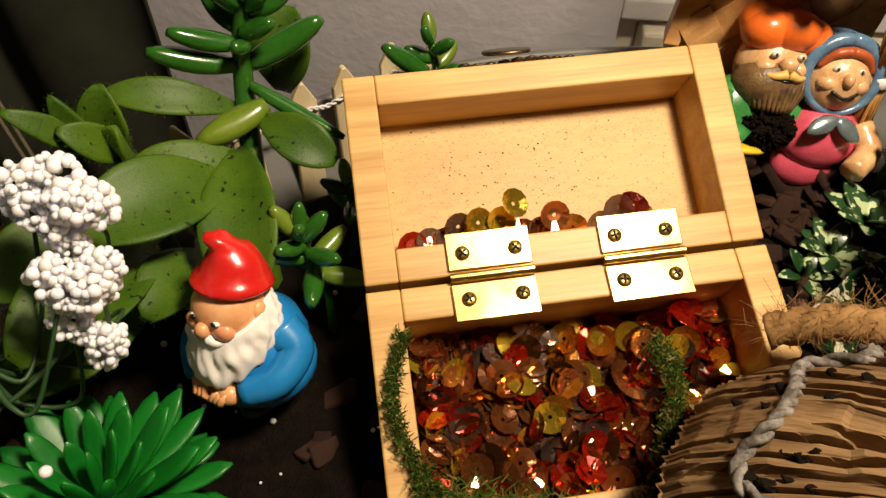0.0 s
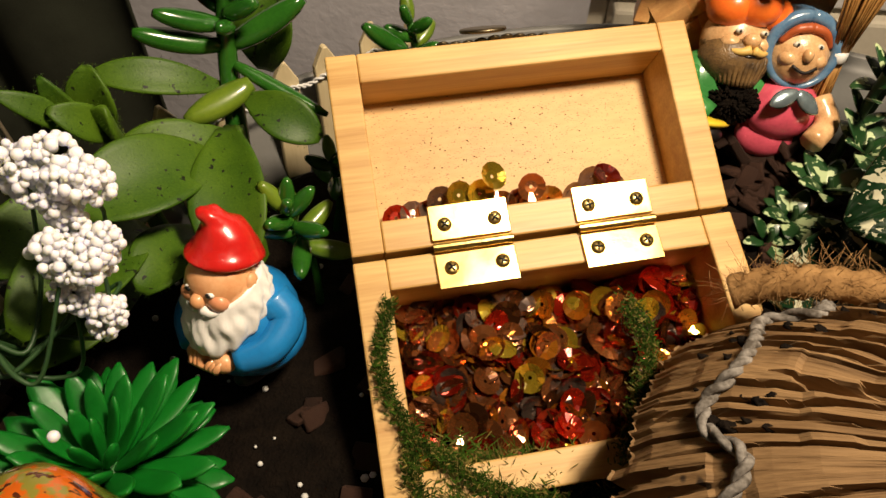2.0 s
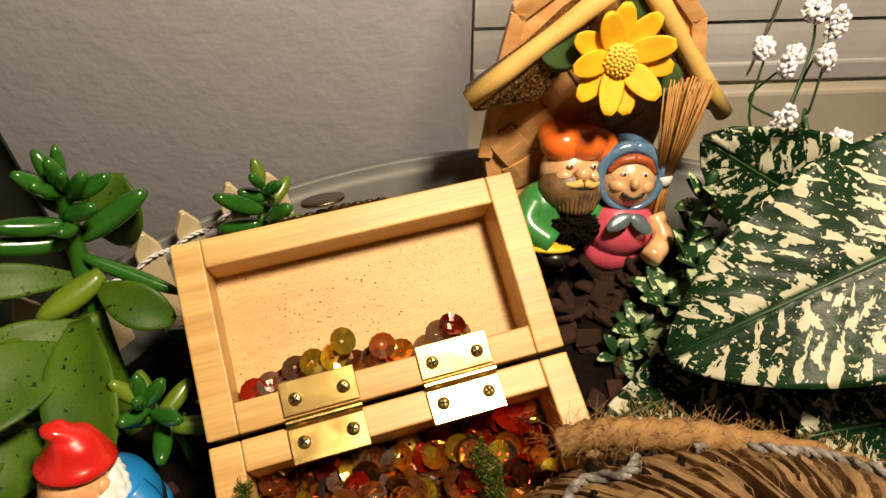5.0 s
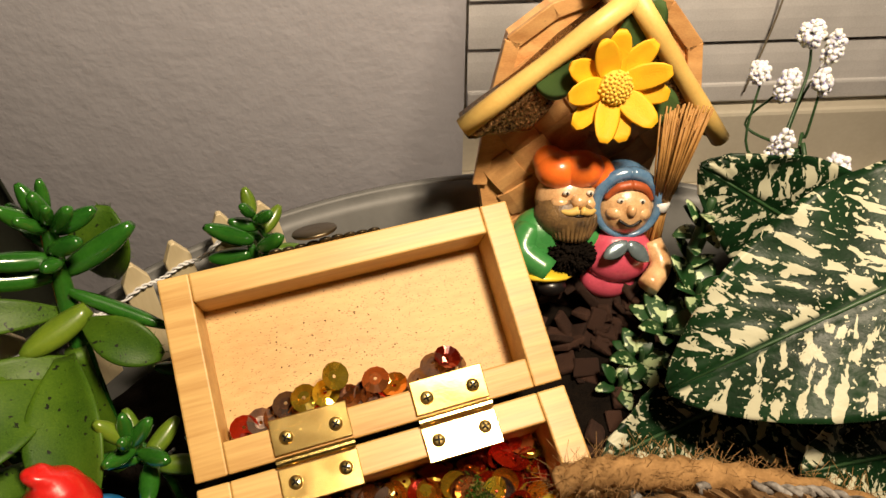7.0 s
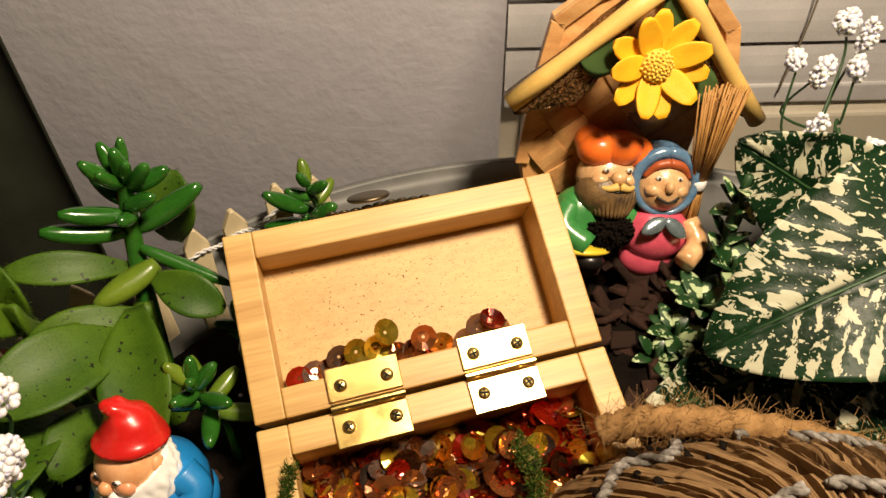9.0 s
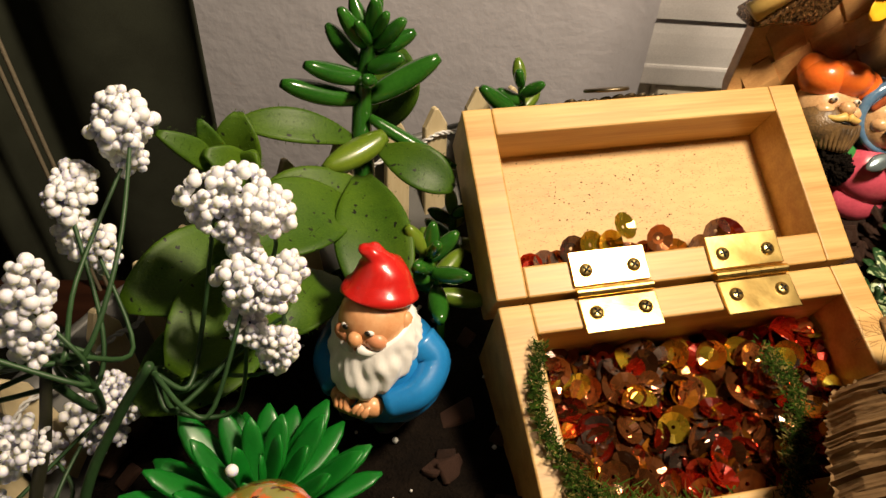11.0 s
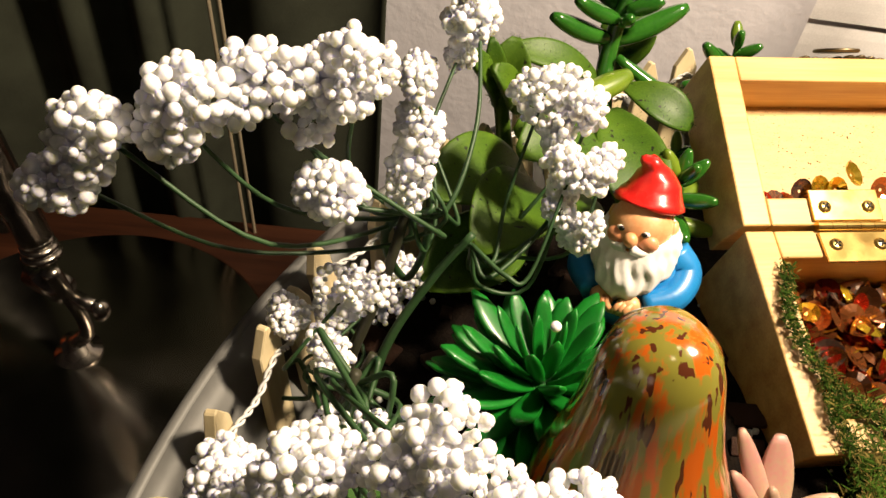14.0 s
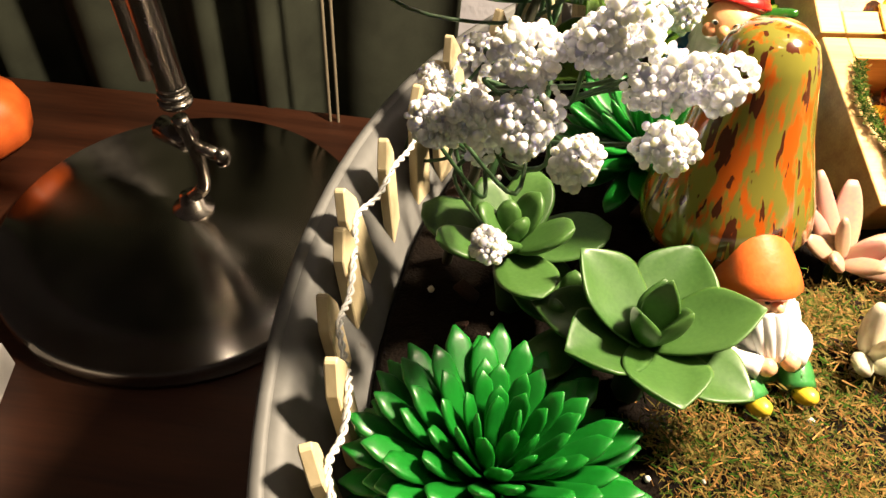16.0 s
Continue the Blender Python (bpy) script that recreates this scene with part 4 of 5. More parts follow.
def broom():
    th = empty("toy_broom", aim((0.1530, 0.2095, 0.195), (0.157, 0.2185, 0.242), (0, -1, 0)), "miniature straw broom leaning on the birdhouse", "broom")
    bm = bmesh.new()
    for i in range(90):
        a, r = rnd(0, math.tau), rnd(0, 1) ** 0.5
        p0 = Vector((0.003 * r * math.cos(a), 0.008, 0.002 * r * math.sin(a)))
        p1 = Vector((0.0100 * r * math.cos(a), rnd(0.044, 0.052), 0.004 * r * math.sin(a)))
        tube(bm, [p0, p0.lerp(p1, 0.5) + Vector((rnd(-.0006, .0006), 0, 0)), p1], 0.00035, 4)
        tube(bm, [p0, Vector((p0.x * 1.5, rnd(-0.022, -0.006), p0.z * 1.5))], 0.00035, 4)
    part("bristles", bm, "straw", th, "tied straw bristles")
    bm = bmesh.new()
    lathe(bm, [(0.0031, 0.0065), (0.0036, 0.007), (0.0036, 0.010), (0.0031, 0.0105)], 16, pose(0, 0, 0, -90, 0, 0) @ pose(0, 0, 0))
    part("binding", bm, "white", th, "white thread binding")


broom()


# ---- mushroom ----
def mushroom():
    th = empty("toy_mushroom", aim((-0.0655, 0.0215, 0.1435), (-0.0708, 0.0362, 0.2435), (0, -1, 0)) @ pose(0, 0, 0, -90, 0, 0), "glazed ceramic mushroom streaked olive, orange and brown", "mushroom")
    bm = bmesh.new()
    lathe(bm, [(0.001, 0.0), (0.011, 0.0), (0.0100, 0.02), (0.0095, 0.044), (0.001, 0.046)], 24)
    part("stem", bm, "stone", th, "pale unglazed stem")
    bm = bmesh.new()
    lathe(bm, [(0.0085, 0.0425), (0.0181, 0.0410), (0.0226, 0.0425), (0.0238, 0.0475), (0.0224, 0.0550), (0.0195, 0.0640), (0.0163, 0.0740), (0.0141, 0.0840), (0.0125, 0.0920), (0.0106, 0.0975), (0.0068, 0.1010), (0.0009, 0.1022)], 40,
          None, lambda a, z: 1 + 0.03 * math.sin(3 * a + 40 * z))
    part("cap", bm, "mushroom", th, "glossy streaked cap")


mushroom()


# ---- thatched cone roof with cords ----
def roof():
    c = Vector((0.118, 0.034, 0))
    th = empty("fairy_house_roof", Matrix.Translation(c), "carved tan thatched fairy house roof bound with grey cord", "roof")
    prof = [(0.006, 0.2575), (0.020, 0.2535), (0.034, 0.2485), (0.046, 0.2435), (0.053, 0.2395), (0.060, 0.2345), (0.066, 0.2275), (0.0715, 0.2200), (0.0750, 0.2120), (0.072, 0.2090), (0.050, 0.2130), (0.01, 0.216)]
    def droop(y):
        return 0.64 * max(0, y - 0.032)
    bm = bmesh.new()
    n = 1000
    fine = []
    for (ra, za), (rb, zb) in zip(prof, prof[1:]):
        k = 5 if ra < rb else 1
        fine += [(ra + (rb - ra) * e / k, za + (zb - za) * e / k) for e in range(k)]
    fine.append(prof[-1])
    rings = []
    for j, (r, z) in enumerate(fine):
        under = j >= len(fine) - 4
        ring = []
        for i in range(n):
            a = math.tau * i / n
            v = Vector((math.cos(a), math.sin(a), 0))
            ph = a * 62 / math.tau + 1.5 * noise.noise(v * 5 + Vector((0, 0, r * 14))) + 0.5 * noise.noise(v * 19 + Vector((4, 0, r * 30)))
            saw = ph - math.floor(ph)
            ridge = 0.35 + 0.65 * saw / 0.80 if saw < 0.80 else (1 - (saw - 0.80) / 0.07 * 1.7 if saw < 0.87 else -0.7 + (saw - 0.87) / 0.13 * 1.05)
            size = 0.6 + 0.8 * abs(noise.noise(Vector((math.floor(ph) * 1.7, 0.5, r * 22))))
            step = noise.noise(Vector((math.floor(ph) * 2.3, 7.0, r * 60)))
            groove = (0.0034 * size * (ridge - 1.0) - 0.0006 * abs(noise.noise(v * 70 + Vector((0, 5, r * 40)))) + 0.0012 * (1 if step > 0.12 else 0)) * min(1, r / 0.03)
            jag = 1 + (0.07 * noise.noise(Vector((math.floor(ph) * 1.3, 3.0, 0))) + 0.02 * noise.noise(v * 55)) * max(0, (r - 0.06) / 0.015)
            ring.append(Vector((r * jag * math.cos(a), r * jag * math.sin(a), z + (0 if under else groove) - droop(r * math.sin(a)))))
        rings.append(ring)
    loft(bm, rings)
    part("thatch", bm, "bark_roof", th, "ridged tan thatch", smooth=False)
    def cord(pts, r):
        bm = bmesh.new()
        path = smooth_path(pts, 10)
        fr = frames(path)
        for ph in (0, math.pi):
            tube(bm, [p + r * 0.55 * (math.cos(i * 0.55 + ph) * u + math.sin(i * 0.55 + ph) * v) for i, (p, (t, u, v)) in enumerate(zip(path, fr))], r * 0.75, 6)
        part("cord", bm, "grey_cord", th, "twisted grey cord")
    def z_at(r):
        for (a, za), (b, zb) in zip(prof, prof[1:]):
            if a <= r <= b:
                return za + (zb - za) * (r - a) / (b - a)
        return prof[0][1]
    pts = []
    for i in range(60):
        a = radians(95 + 6.0 * i)
        r = 0.0610 + 0.0024 * math.sin(3.3 * i * 0.4 + 1) + 0.0016 * math.sin(i * 1.9) + rnd(-0.0008, 0.0008)
        pts.append((r * math.cos(a), r * math.sin(a), z_at(r) + 0.0008 - droop(r * math.sin(a))))
    cord(pts, 0.0014)
    cord([(0.03 * math.cos(radians(100 + k * 14)), 0.03 * math.sin(radians(100 + k * 14)), z_at(0.03) + 0.0022) for k in range(26)], 0.0013)
    bm = bmesh.new()
    for i in range(46):
        a, r = radians(rnd(95, 215)), rnd(0.050, 0.068)
        k = rnd(0.0004, 0.0013) * (1 if i % 4 else 1.5)
        m = pose(r * math.cos(a), r * math.sin(a), z_at(r) - 0.0012 - droop(r * math.sin(a)), 0, 0, math.degrees(a))
        s = len(bm.verts)
        ball(bm, (0, 0, 0), (k * 1.9, k * 1.1, k * 0.8), 9, 6, m)
        bm.verts.ensure_lookup_table()
        for v in bm.verts[s:]:
            v.co += 0.0006 * noise.noise_vector(v.co * 900)
    tagged(part("soil_lump", bm, "soil", th, "dark crumbs of soil caught by the cord"), kind="stuff")
    bm = bmesh.new()
    lathe(bm, [(0.010, 0.04), (0.055, 0.05), (0.056, 0.20), (0.060, 0.214), (0.01, 0.2145)], 40, pose(0, 0, 0.105) @ Matrix.Diagonal((1, 1, 0.5, 1)))
    part("house_wall", bm, "stone", th, "pale rough wall under the roof")
    # iridescent ring on the peak
    bm = bmesh.new()
    ring = [Vector((-0.025 + 0.021 * math.cos(t), -0.017 + 0.016 * math.sin(t), 0.2590 + 0.010 * math.sin(t))) for t in (math.tau * k / 40 for k in range(41))]
    tube(bm, ring, lambda s: 0.0036, 12)
    part("ring", bm, "iridescent", th, "iridescent purple metallic ring")


roof()

rope = empty("jute_rope", Matrix(), "frayed brown jute rope lying over the thatched roof", "rope")
bm = bmesh.new()
path = smooth_path([(0.0855, 0.1050, 0.2055), (0.096, 0.1035, 0.2120), (0.107, 0.1005, 0.2155), (0.122, 0.0975, 0.2160), (0.140, 0.0935, 0.2130), (0.165, 0.086, 0.2070), (0.190, 0.073, 0.199), (0.210, 0.058, 0.18)], 14)
tube(bm, path, lambda s: 0.0044, 12, lambda a, s: 1 + 0.16 * math.sin(3 * a + 90 * s))
part("twist", bm, "jute", rope)
bm = bmesh.new()
for i in range(1100):
    p = random.choice(path[:-10])
    d = Vector((rnd(-1, 1), rnd(-1, 1), rnd(-0.5, 1))).normalized()
    q = p + d * 0.0040
    L = rnd(0.0015, 0.0055)
    e = Vector((rnd(-1, 1), rnd(-1, 1), rnd(-1, 1))) * 0.5
    tube(bm, [q, q + (d + e) * L * 0.5, q + (d + 2 * e) * L], 0.00007, 3)
part("fibre", bm, "jute", rope, "loose jute fibres")


# ---- desk lamp ----
def desk_lamp():
    th = empty("desk_lamp", Matrix(), "brushed steel desk lamp with a round base and jointed arm", "lamp")
    c = (-0.3225, 0.176, 0)
    bm = bmesh.new()
    lathe(bm, [(0.005, TABLE_Z), (0.112, TABLE_Z), (0.115, TABLE_Z + 0.003), (0.115, -0.0035), (0.112, -0.001), (0.085, 0.0012), (0.05, 0.0045), (0.006, 0.0085)], 96)
    ob = part("base", bm, "lamp_base", th, "heavy brushed metal disc", m=Matrix.Translation(c))
    bm = bmesh.new()
    f = Vector((-0.317, 0.182, 0.007))
    lathe(bm, [(0.001, 0), (0.013, 0), (0.013, 0.002), (0.008, 0.004), (0.0068, 0.012), (0.001, 0.0135)], 28, Matrix.Translation(f))
    part("socket", bm, "steel", th)
    bm = bmesh.new()
    tube(bm, smooth_path([f + Vector((0.001, -0.001, 0.01)), (-0.3065, 0.181, 0.028), (-0.3035, 0.179, 0.045), (-0.3045, 0.177, 0.062), (-0.3070, 0.175, 0.084)], 6), lambda s: 0.0046 - 0.0008 * math.sin(math.pi * s), 14)
    part("neck", bm, "steel", th)
    bm = bmesh.new()
    tube(bm, [(-0.3045, 0.177, 0.064), (-0.286, 0.170, 0.064)], 0.0040, 16)
    ball(bm, (-0.284, 0.169, 0.064), (0.0045, 0.0055, 0.0065), 14, 10)
    part("knob", bm, "steel", th, "bright clamp knob")
    bm = bmesh.new()
    tube(bm, [(-0.306, 0.178, 0.066), (-0.326, 0.187, 0.066)], 0.0075, 16)
    part("joint", bm, "steel", th)
    bm = bmesh.new()
    for z in (0.0, 0.0045, 0.009):
        lathe(bm, [(0.001, z), (0.0088 - z * 0.15, z), (0.0094 - z * 0.15, z + 0.0018), (0.0088 - z * 0.15, z + 0.0036), (0.001, z + 0.0036)], 24, Matrix.Translation((-0.3065, 0.1745, 0.094)))
    part("collar", bm, "steel", th, "ringed bright collar")
    for off, r in (((0, 0, 0), 0.0078), ((-0.0165, 0.006, 0), 0.0040)):
        bm = bmesh.new()
        a, b = Vector((-0.3065, 0.1745, 0.104)) + Vector(off), Vector((-0.332, 0.178, 0.50)) + Vector(off)
        tube(bm, [a, a.lerp(b, 0.5), b], r, 18)
        part("arm", bm, "steel", th, "brushed tubular arm")


desk_lamp()

bm = bmesh.new()
lathe(bm, [(0.001, 0), (0.02, 0.001), (0.033, 0.012), (0.036, 0.028), (0.031, 0.044), (0.016, 0.054), (0.004, 0.053), (0.001, 0.050)], 40, pose(-0.497, 0.242, TABLE_Z), lambda a, z: 1 + 0.03 * math.cos(8 * a))
tagged(part("orange_pumpkin", bm, "orange"), "small round orange ornament standing on the table", "ornament")
bm = bmesh.new()
slab(bm, -0.06, 0.0, -0.09, 0.05, 0, 0.02, 0.001)
tagged(part("paper_stack", bm, "paper", smooth=False, m=pose(-0.372, 0.02, TABLE_Z, 0, 0, 12)), "white stack of paper lying on the table", "paper")


# ---- plants ----
def plump(s):
    return max(0.12, math.sin(math.pi * min(1, 0.10 + s * 0.86)) ** 0.55)


def broad(s):
    return max(0.10, math.sin(math.pi * min(1, 0.06 + s ** 1.25 * 0.90)) ** 0.75)


def pointed(s):
    return max(0.05, math.sin(math.pi * (0.16 + 0.80 * s ** 0.9)) ** 0.8)


def add_leaf(th, base, tip, width, thick, mat="jade", up=(0, -0.4, 1), bend=0.25, shape=plump, cup=0.0, name="leaf", n=9, seg=10):
    base, tip = Vector(base), Vector(tip)
    L = (tip - base).length
    m = aim(base, tip, up) @ pose(0, 0, 0, -math.degrees(bend) / 2, 0, 0)
    bm = bmesh.new()
    leaf(bm, m, L * (1 + bend * bend / 24), width, thick, bend, shape, n, seg, cup)
    return part(name, bm, mat, th)


def add_stem(th, pts, r0, r1, mat="stem", name="stem", n=8):
    bm = bmesh.new()
    tube(bm, smooth_path(pts, 6), lambda s: r0 + (r1 - r0) * s, n)
    return part(name, bm, mat, th)


def jade():
    th = empty("jade_plant", Matrix(), "tall jade succulent with glossy finger-like green leaves", "succulent")
    add_stem(th, [(-0.064, 0.160, 0.150), (-0.062, 0.172, 0.195), (-0.063, 0.185, 0.216), (-0.0615, 0.190, 0.232), (-0.059, 0.192, 0.246)], 0.0042, 0.0026, "jade")
    for base, tip, w in (((-0.0615, 0.190, 0.224), (-0.0370, 0.196, 0.2370), 0.0088), ((-0.062, 0.188, 0.233), (-0.0790, 0.181, 0.2420), 0.0070), ((-0.064, 0.187, 0.226), (-0.0865, 0.179, 0.2365), 0.0080),
                         ((-0.060, 0.188, 0.237), (-0.0490, 0.185, 0.2430), 0.0066), ((-0.060, 0.189, 0.232), (-0.0600, 0.179, 0.2385), 0.0062), ((-0.063, 0.192, 0.236), (-0.0740, 0.203, 0.2440), 0.0070),
                         ((-0.060, 0.184, 0.221), (-0.0310, 0.175, 0.2075), 0.0054), ((-0.0605, 0.191, 0.243), (-0.0675, 0.187, 0.2575), 0.0062), ((-0.059, 0.191, 0.245), (-0.0570, 0.189, 0.2600), 0.0062),
                         ((-0.058, 0.191, 0.243), (-0.0485, 0.188, 0.2540), 0.0060), ((-0.058, 0.192, 0.241), (-0.0450, 0.195, 0.2465), 0.0064), ((-0.060, 0.192, 0.244), (-0.0650, 0.199, 0.2560), 0.0058),
                         ((-0.059, 0.191, 0.246), (-0.0535, 0.186, 0.2570), 0.0048), ((-0.059, 0.190, 0.245), (-0.0625, 0.184, 0.2550), 0.0048), ((-0.059, 0.192, 0.247), (-0.0560, 0.195, 0.2600), 0.0046)):
        add_leaf(th, base, tip, w, w * 0.82)
    add_leaf(th, (-0.0550, 0.180, 0.2165), (-0.0740, 0.1655, 0.2135), 0.0098, 0.0074, "jade_pale")


jade()


def fuzzy():
    th = empty("fuzzy_succulent", Matrix(), "velvety broad-leaved succulent with toothed green leaves", "succulent")
    add_stem(th, [(-0.062, 0.155, 0.150), (-0.063, 0.165, 0.180), (-0.062, 0.172, 0.205)], 0.0050, 0.0036, "fuzzy")
    add_stem(th, [(-0.086, 0.150, 0.150), (-0.094, 0.158, 0.180), (-0.101, 0.166, 0.210)], 0.0034, 0.0026, "fuzzy")
    ups = (0, -0.55, 0.85)
    for base, tip, w, t in (((-0.056, 0.176, 0.2135), (-0.0325, 0.1645, 0.2065), 0.0150, 0.0050), ((-0.056, 0.205, 0.203), (-0.0505, 0.213, 0.2305), 0.0215, 0.0055),
                            ((-0.062, 0.166, 0.2090), (-0.0520, 0.1180, 0.1960), 0.0235, 0.0055), ((-0.063, 0.167, 0.2050), (-0.0955, 0.1480, 0.2080), 0.0190, 0.0055),
                            ((-0.066, 0.158, 0.2040), (-0.0955, 0.1240, 0.2170), 0.0250, 0.0055), ((-0.070, 0.161, 0.2030), (-0.0830, 0.1380, 0.2110), 0.0210, 0.0050),
                            ((-0.066, 0.183, 0.2120), (-0.1010, 0.1720, 0.2260), 0.0120, 0.0048), ((-0.1030, 0.165, 0.2080), (-0.1170, 0.1500, 0.2380), 0.0085, 0.0045),
                            ((-0.1040, 0.165, 0.2120), (-0.1070, 0.1580, 0.2370), 0.0080, 0.0040), ((-0.1000, 0.168, 0.2080), (-0.0985, 0.1690, 0.2325), 0.0150, 0.0045),
                            ((-0.0980, 0.164, 0.2090), (-0.1060, 0.1520, 0.2300), 0.0110, 0.0045), ((-0.0960, 0.166, 0.2060), (-0.0930, 0.1580, 0.2260), 0.0120, 0.0045),
                            ((-0.090, 0.150, 0.1900), (-0.1230, 0.1120, 0.2080), 0.0270, 0.0055), ((-0.086, 0.138, 0.1930), (-0.1060, 0.0930, 0.2040), 0.0270, 0.0050),
                            ((-0.090, 0.130, 0.1800), (-0.1200, 0.0940, 0.1860), 0.0260, 0.0050), ((-0.072, 0.140, 0.1900), (-0.0800, 0.1120, 0.1960), 0.0200, 0.0050)):
        ob = add_leaf(th, base, tip, w, t, "fuzzy", ups, -0.75, broad, 0.42, n=16, seg=18)
    bm = bmesh.new()
    for o in th.children:
        if o.name.startswith("leaf"):
            for v in o.data.vertices:
                if random.random() < 0.55:
                    d = (v.normal + Vector((rnd(-.5, .5), rnd(-.5, .5), rnd(-.5, .5)))).normalized()
                    tube(bm, [v.co, v.co + d * rnd(0.0007, 0.0015)], 0.00005, 3)
    part("hair", bm, "fuzzy", th, "short pale hairs")


fuzzy()


def sprig(name, base, top, n, ln, w, label, spread=1.0):
    th = empty(name, Matrix(), label, "succulent")
    base, top = Vector(base), Vector(top)
    mid = base.lerp(top, 0.5) + Vector((0.002, 0.002, 0))
    add_stem(th, [base, mid, top], 0.0020, 0.0014, "jade")
    for i in range(n):
        a = i * 2.4
        s = i / n
        el = -0.2 + 1.5 * s
        d = Vector((math.cos(a) * math.cos(el), math.sin(a) * math.cos(el), math.sin(el)))
        p = mid.lerp(top, min(1, 0.25 + s))
        k = ln * (1.15 - 0.45 * s) * spread
        add_leaf(th, p, p + d * k, w * (1.1 - 0.3 * s), w * 0.8 * (1.1 - 0.3 * s), "jade" if i % 3 else "jade_pale")
    return th


sprig("jade_sprig", (-0.036, 0.134, 0.155), (-0.0405, 0.136, 0.2045), 12, 0.0145, 0.0062, "young jade sprig with small green finger leaves")
sprig("jade_sprig", (0.000, 0.222, 0.150), (-0.0045, 0.2205, 0.2115), 8, 0.0130, 0.0062, "young jade sprig standing behind the chest")
th = empty("jade_sprig", Matrix(), "slanting jade sprig beside the picket fence", "succulent")
add_stem(th, [(-0.006, 0.215, 0.155), (-0.007, 0.215, 0.200)], 0.002, 0.0015, "jade")
for base, tip in (((-0.006, 0.215, 0.203), (-0.0205, 0.2125, 0.2155)), ((-0.008, 0.215, 0.196), (-0.024, 0.214, 0.196)), ((-0.004, 0.213, 0.200), (0.006, 0.209, 0.210))):
    add_leaf(th, base, tip, 0.0072, 0.0058)
sprig("jade_sprig", (-0.034, 0.170, 0.150), (-0.0315, 0.171, 0.190), 7, 0.012, 0.0055, "dark jade sprig beside the chest")


def spiky(centre, r, n, label, tilt, width, low, blunt):
    """A ball of flat tapering tongues that spread from one heart, short and upright in the middle."""
    th = empty("plastic_succulent", Matrix.Translation(centre) @ pose(0, 0, 0, *tilt), label, "artificial succulent")
    bm = bmesh.new()
    ball(bm, (0, 0, -0.1 * r), (r * 0.35, r * 0.35, r * 0.30), 14, 10)
    part("core", bm, "plastic_green", th)
    shape = lambda q: max(0.10, (0.42 + 0.75 * q ** 0.8) * max(0.0, 1 - q ** blunt) ** 0.62)
    for i in range(n):
        s = (i + 0.4) / n
        el = math.asin(max(-0.95, 1 - (1 + low) * s))
        a = i * 2.39996 + rnd(-0.12, 0.12)
        d = Vector((math.cos(a) * math.cos(el), math.sin(a) * math.cos(el), math.sin(el)))
        reach = r * (0.70 + 0.30 * min(1, s * 3)) * rnd(0.93, 1.07)
        w = width * (0.62 + 0.38 * min(1, s * 3)) * rnd(0.9, 1.1)
        add_leaf(th, d * r * 0.16, d * reach, w, w * 0.34, "plastic_green", (-d.x * 0.3, -d.y * 0.3, 1), 0.35, shape, 0.16, n=8, seg=10)
    return th


spiky((-0.0840, 0.0660, 0.1790), 0.0325, 66, "bright green plastic succulent with flat pointed tongues", (-12, 0, 0), 0.0098, 0.35, 3.0)
spiky((-0.1265, -0.0480, 0.1600), 0.0370, 150, "bright green plastic succulent beside the fence", (-8, 4, 0), 0.0088, 0.25, 6.0)
bm = bmesh.new()
ball(bm, (-0.0852, 0.0638, 0.2085), 0.0015, 12, 8)
tagged(part("white_bead", bm, "bead"), "single white foam bead resting on the plastic succulent", "bead")


def rosette(centre, r, n, mat, label, tilt=(0, 0, 0), w=0.55, up=0.55, turn=0.0):
    th = empty("rosette_succulent", Matrix.Translation(centre) @ pose(0, 0, 0, *tilt), label, "succulent")
    add_stem(th, [(0, 0, -0.035), (0.001, 0, -0.018), (0, 0, 0.0)], 0.004, 0.005, "stem")
    for i in range(n):
        s = i / (n - 1)
        a = turn + i * 2.39996
        el = 0.10 + (up + 0.75) * s
        k = r * (1.0 - 0.62 * s)
        d = Vector((math.cos(a) * math.cos(el), math.sin(a) * math.cos(el), math.sin(el)))
        base = Vector((0, 0, 0.002 + 0.004 * s)) + d * 0.002
        add_leaf(th, base, base + d * k, k * w * 1.12, 0.0034 + 0.0012 * s, mat, (-d.x * 0.2, -d.y * 0.2, 1), 0.45,
                 lambda q: max(0.03, 1.9 * (0.12 + q) ** 0.8 * max(0, 1 - q) ** 0.55), 0.22, n=12, seg=12)
    return th


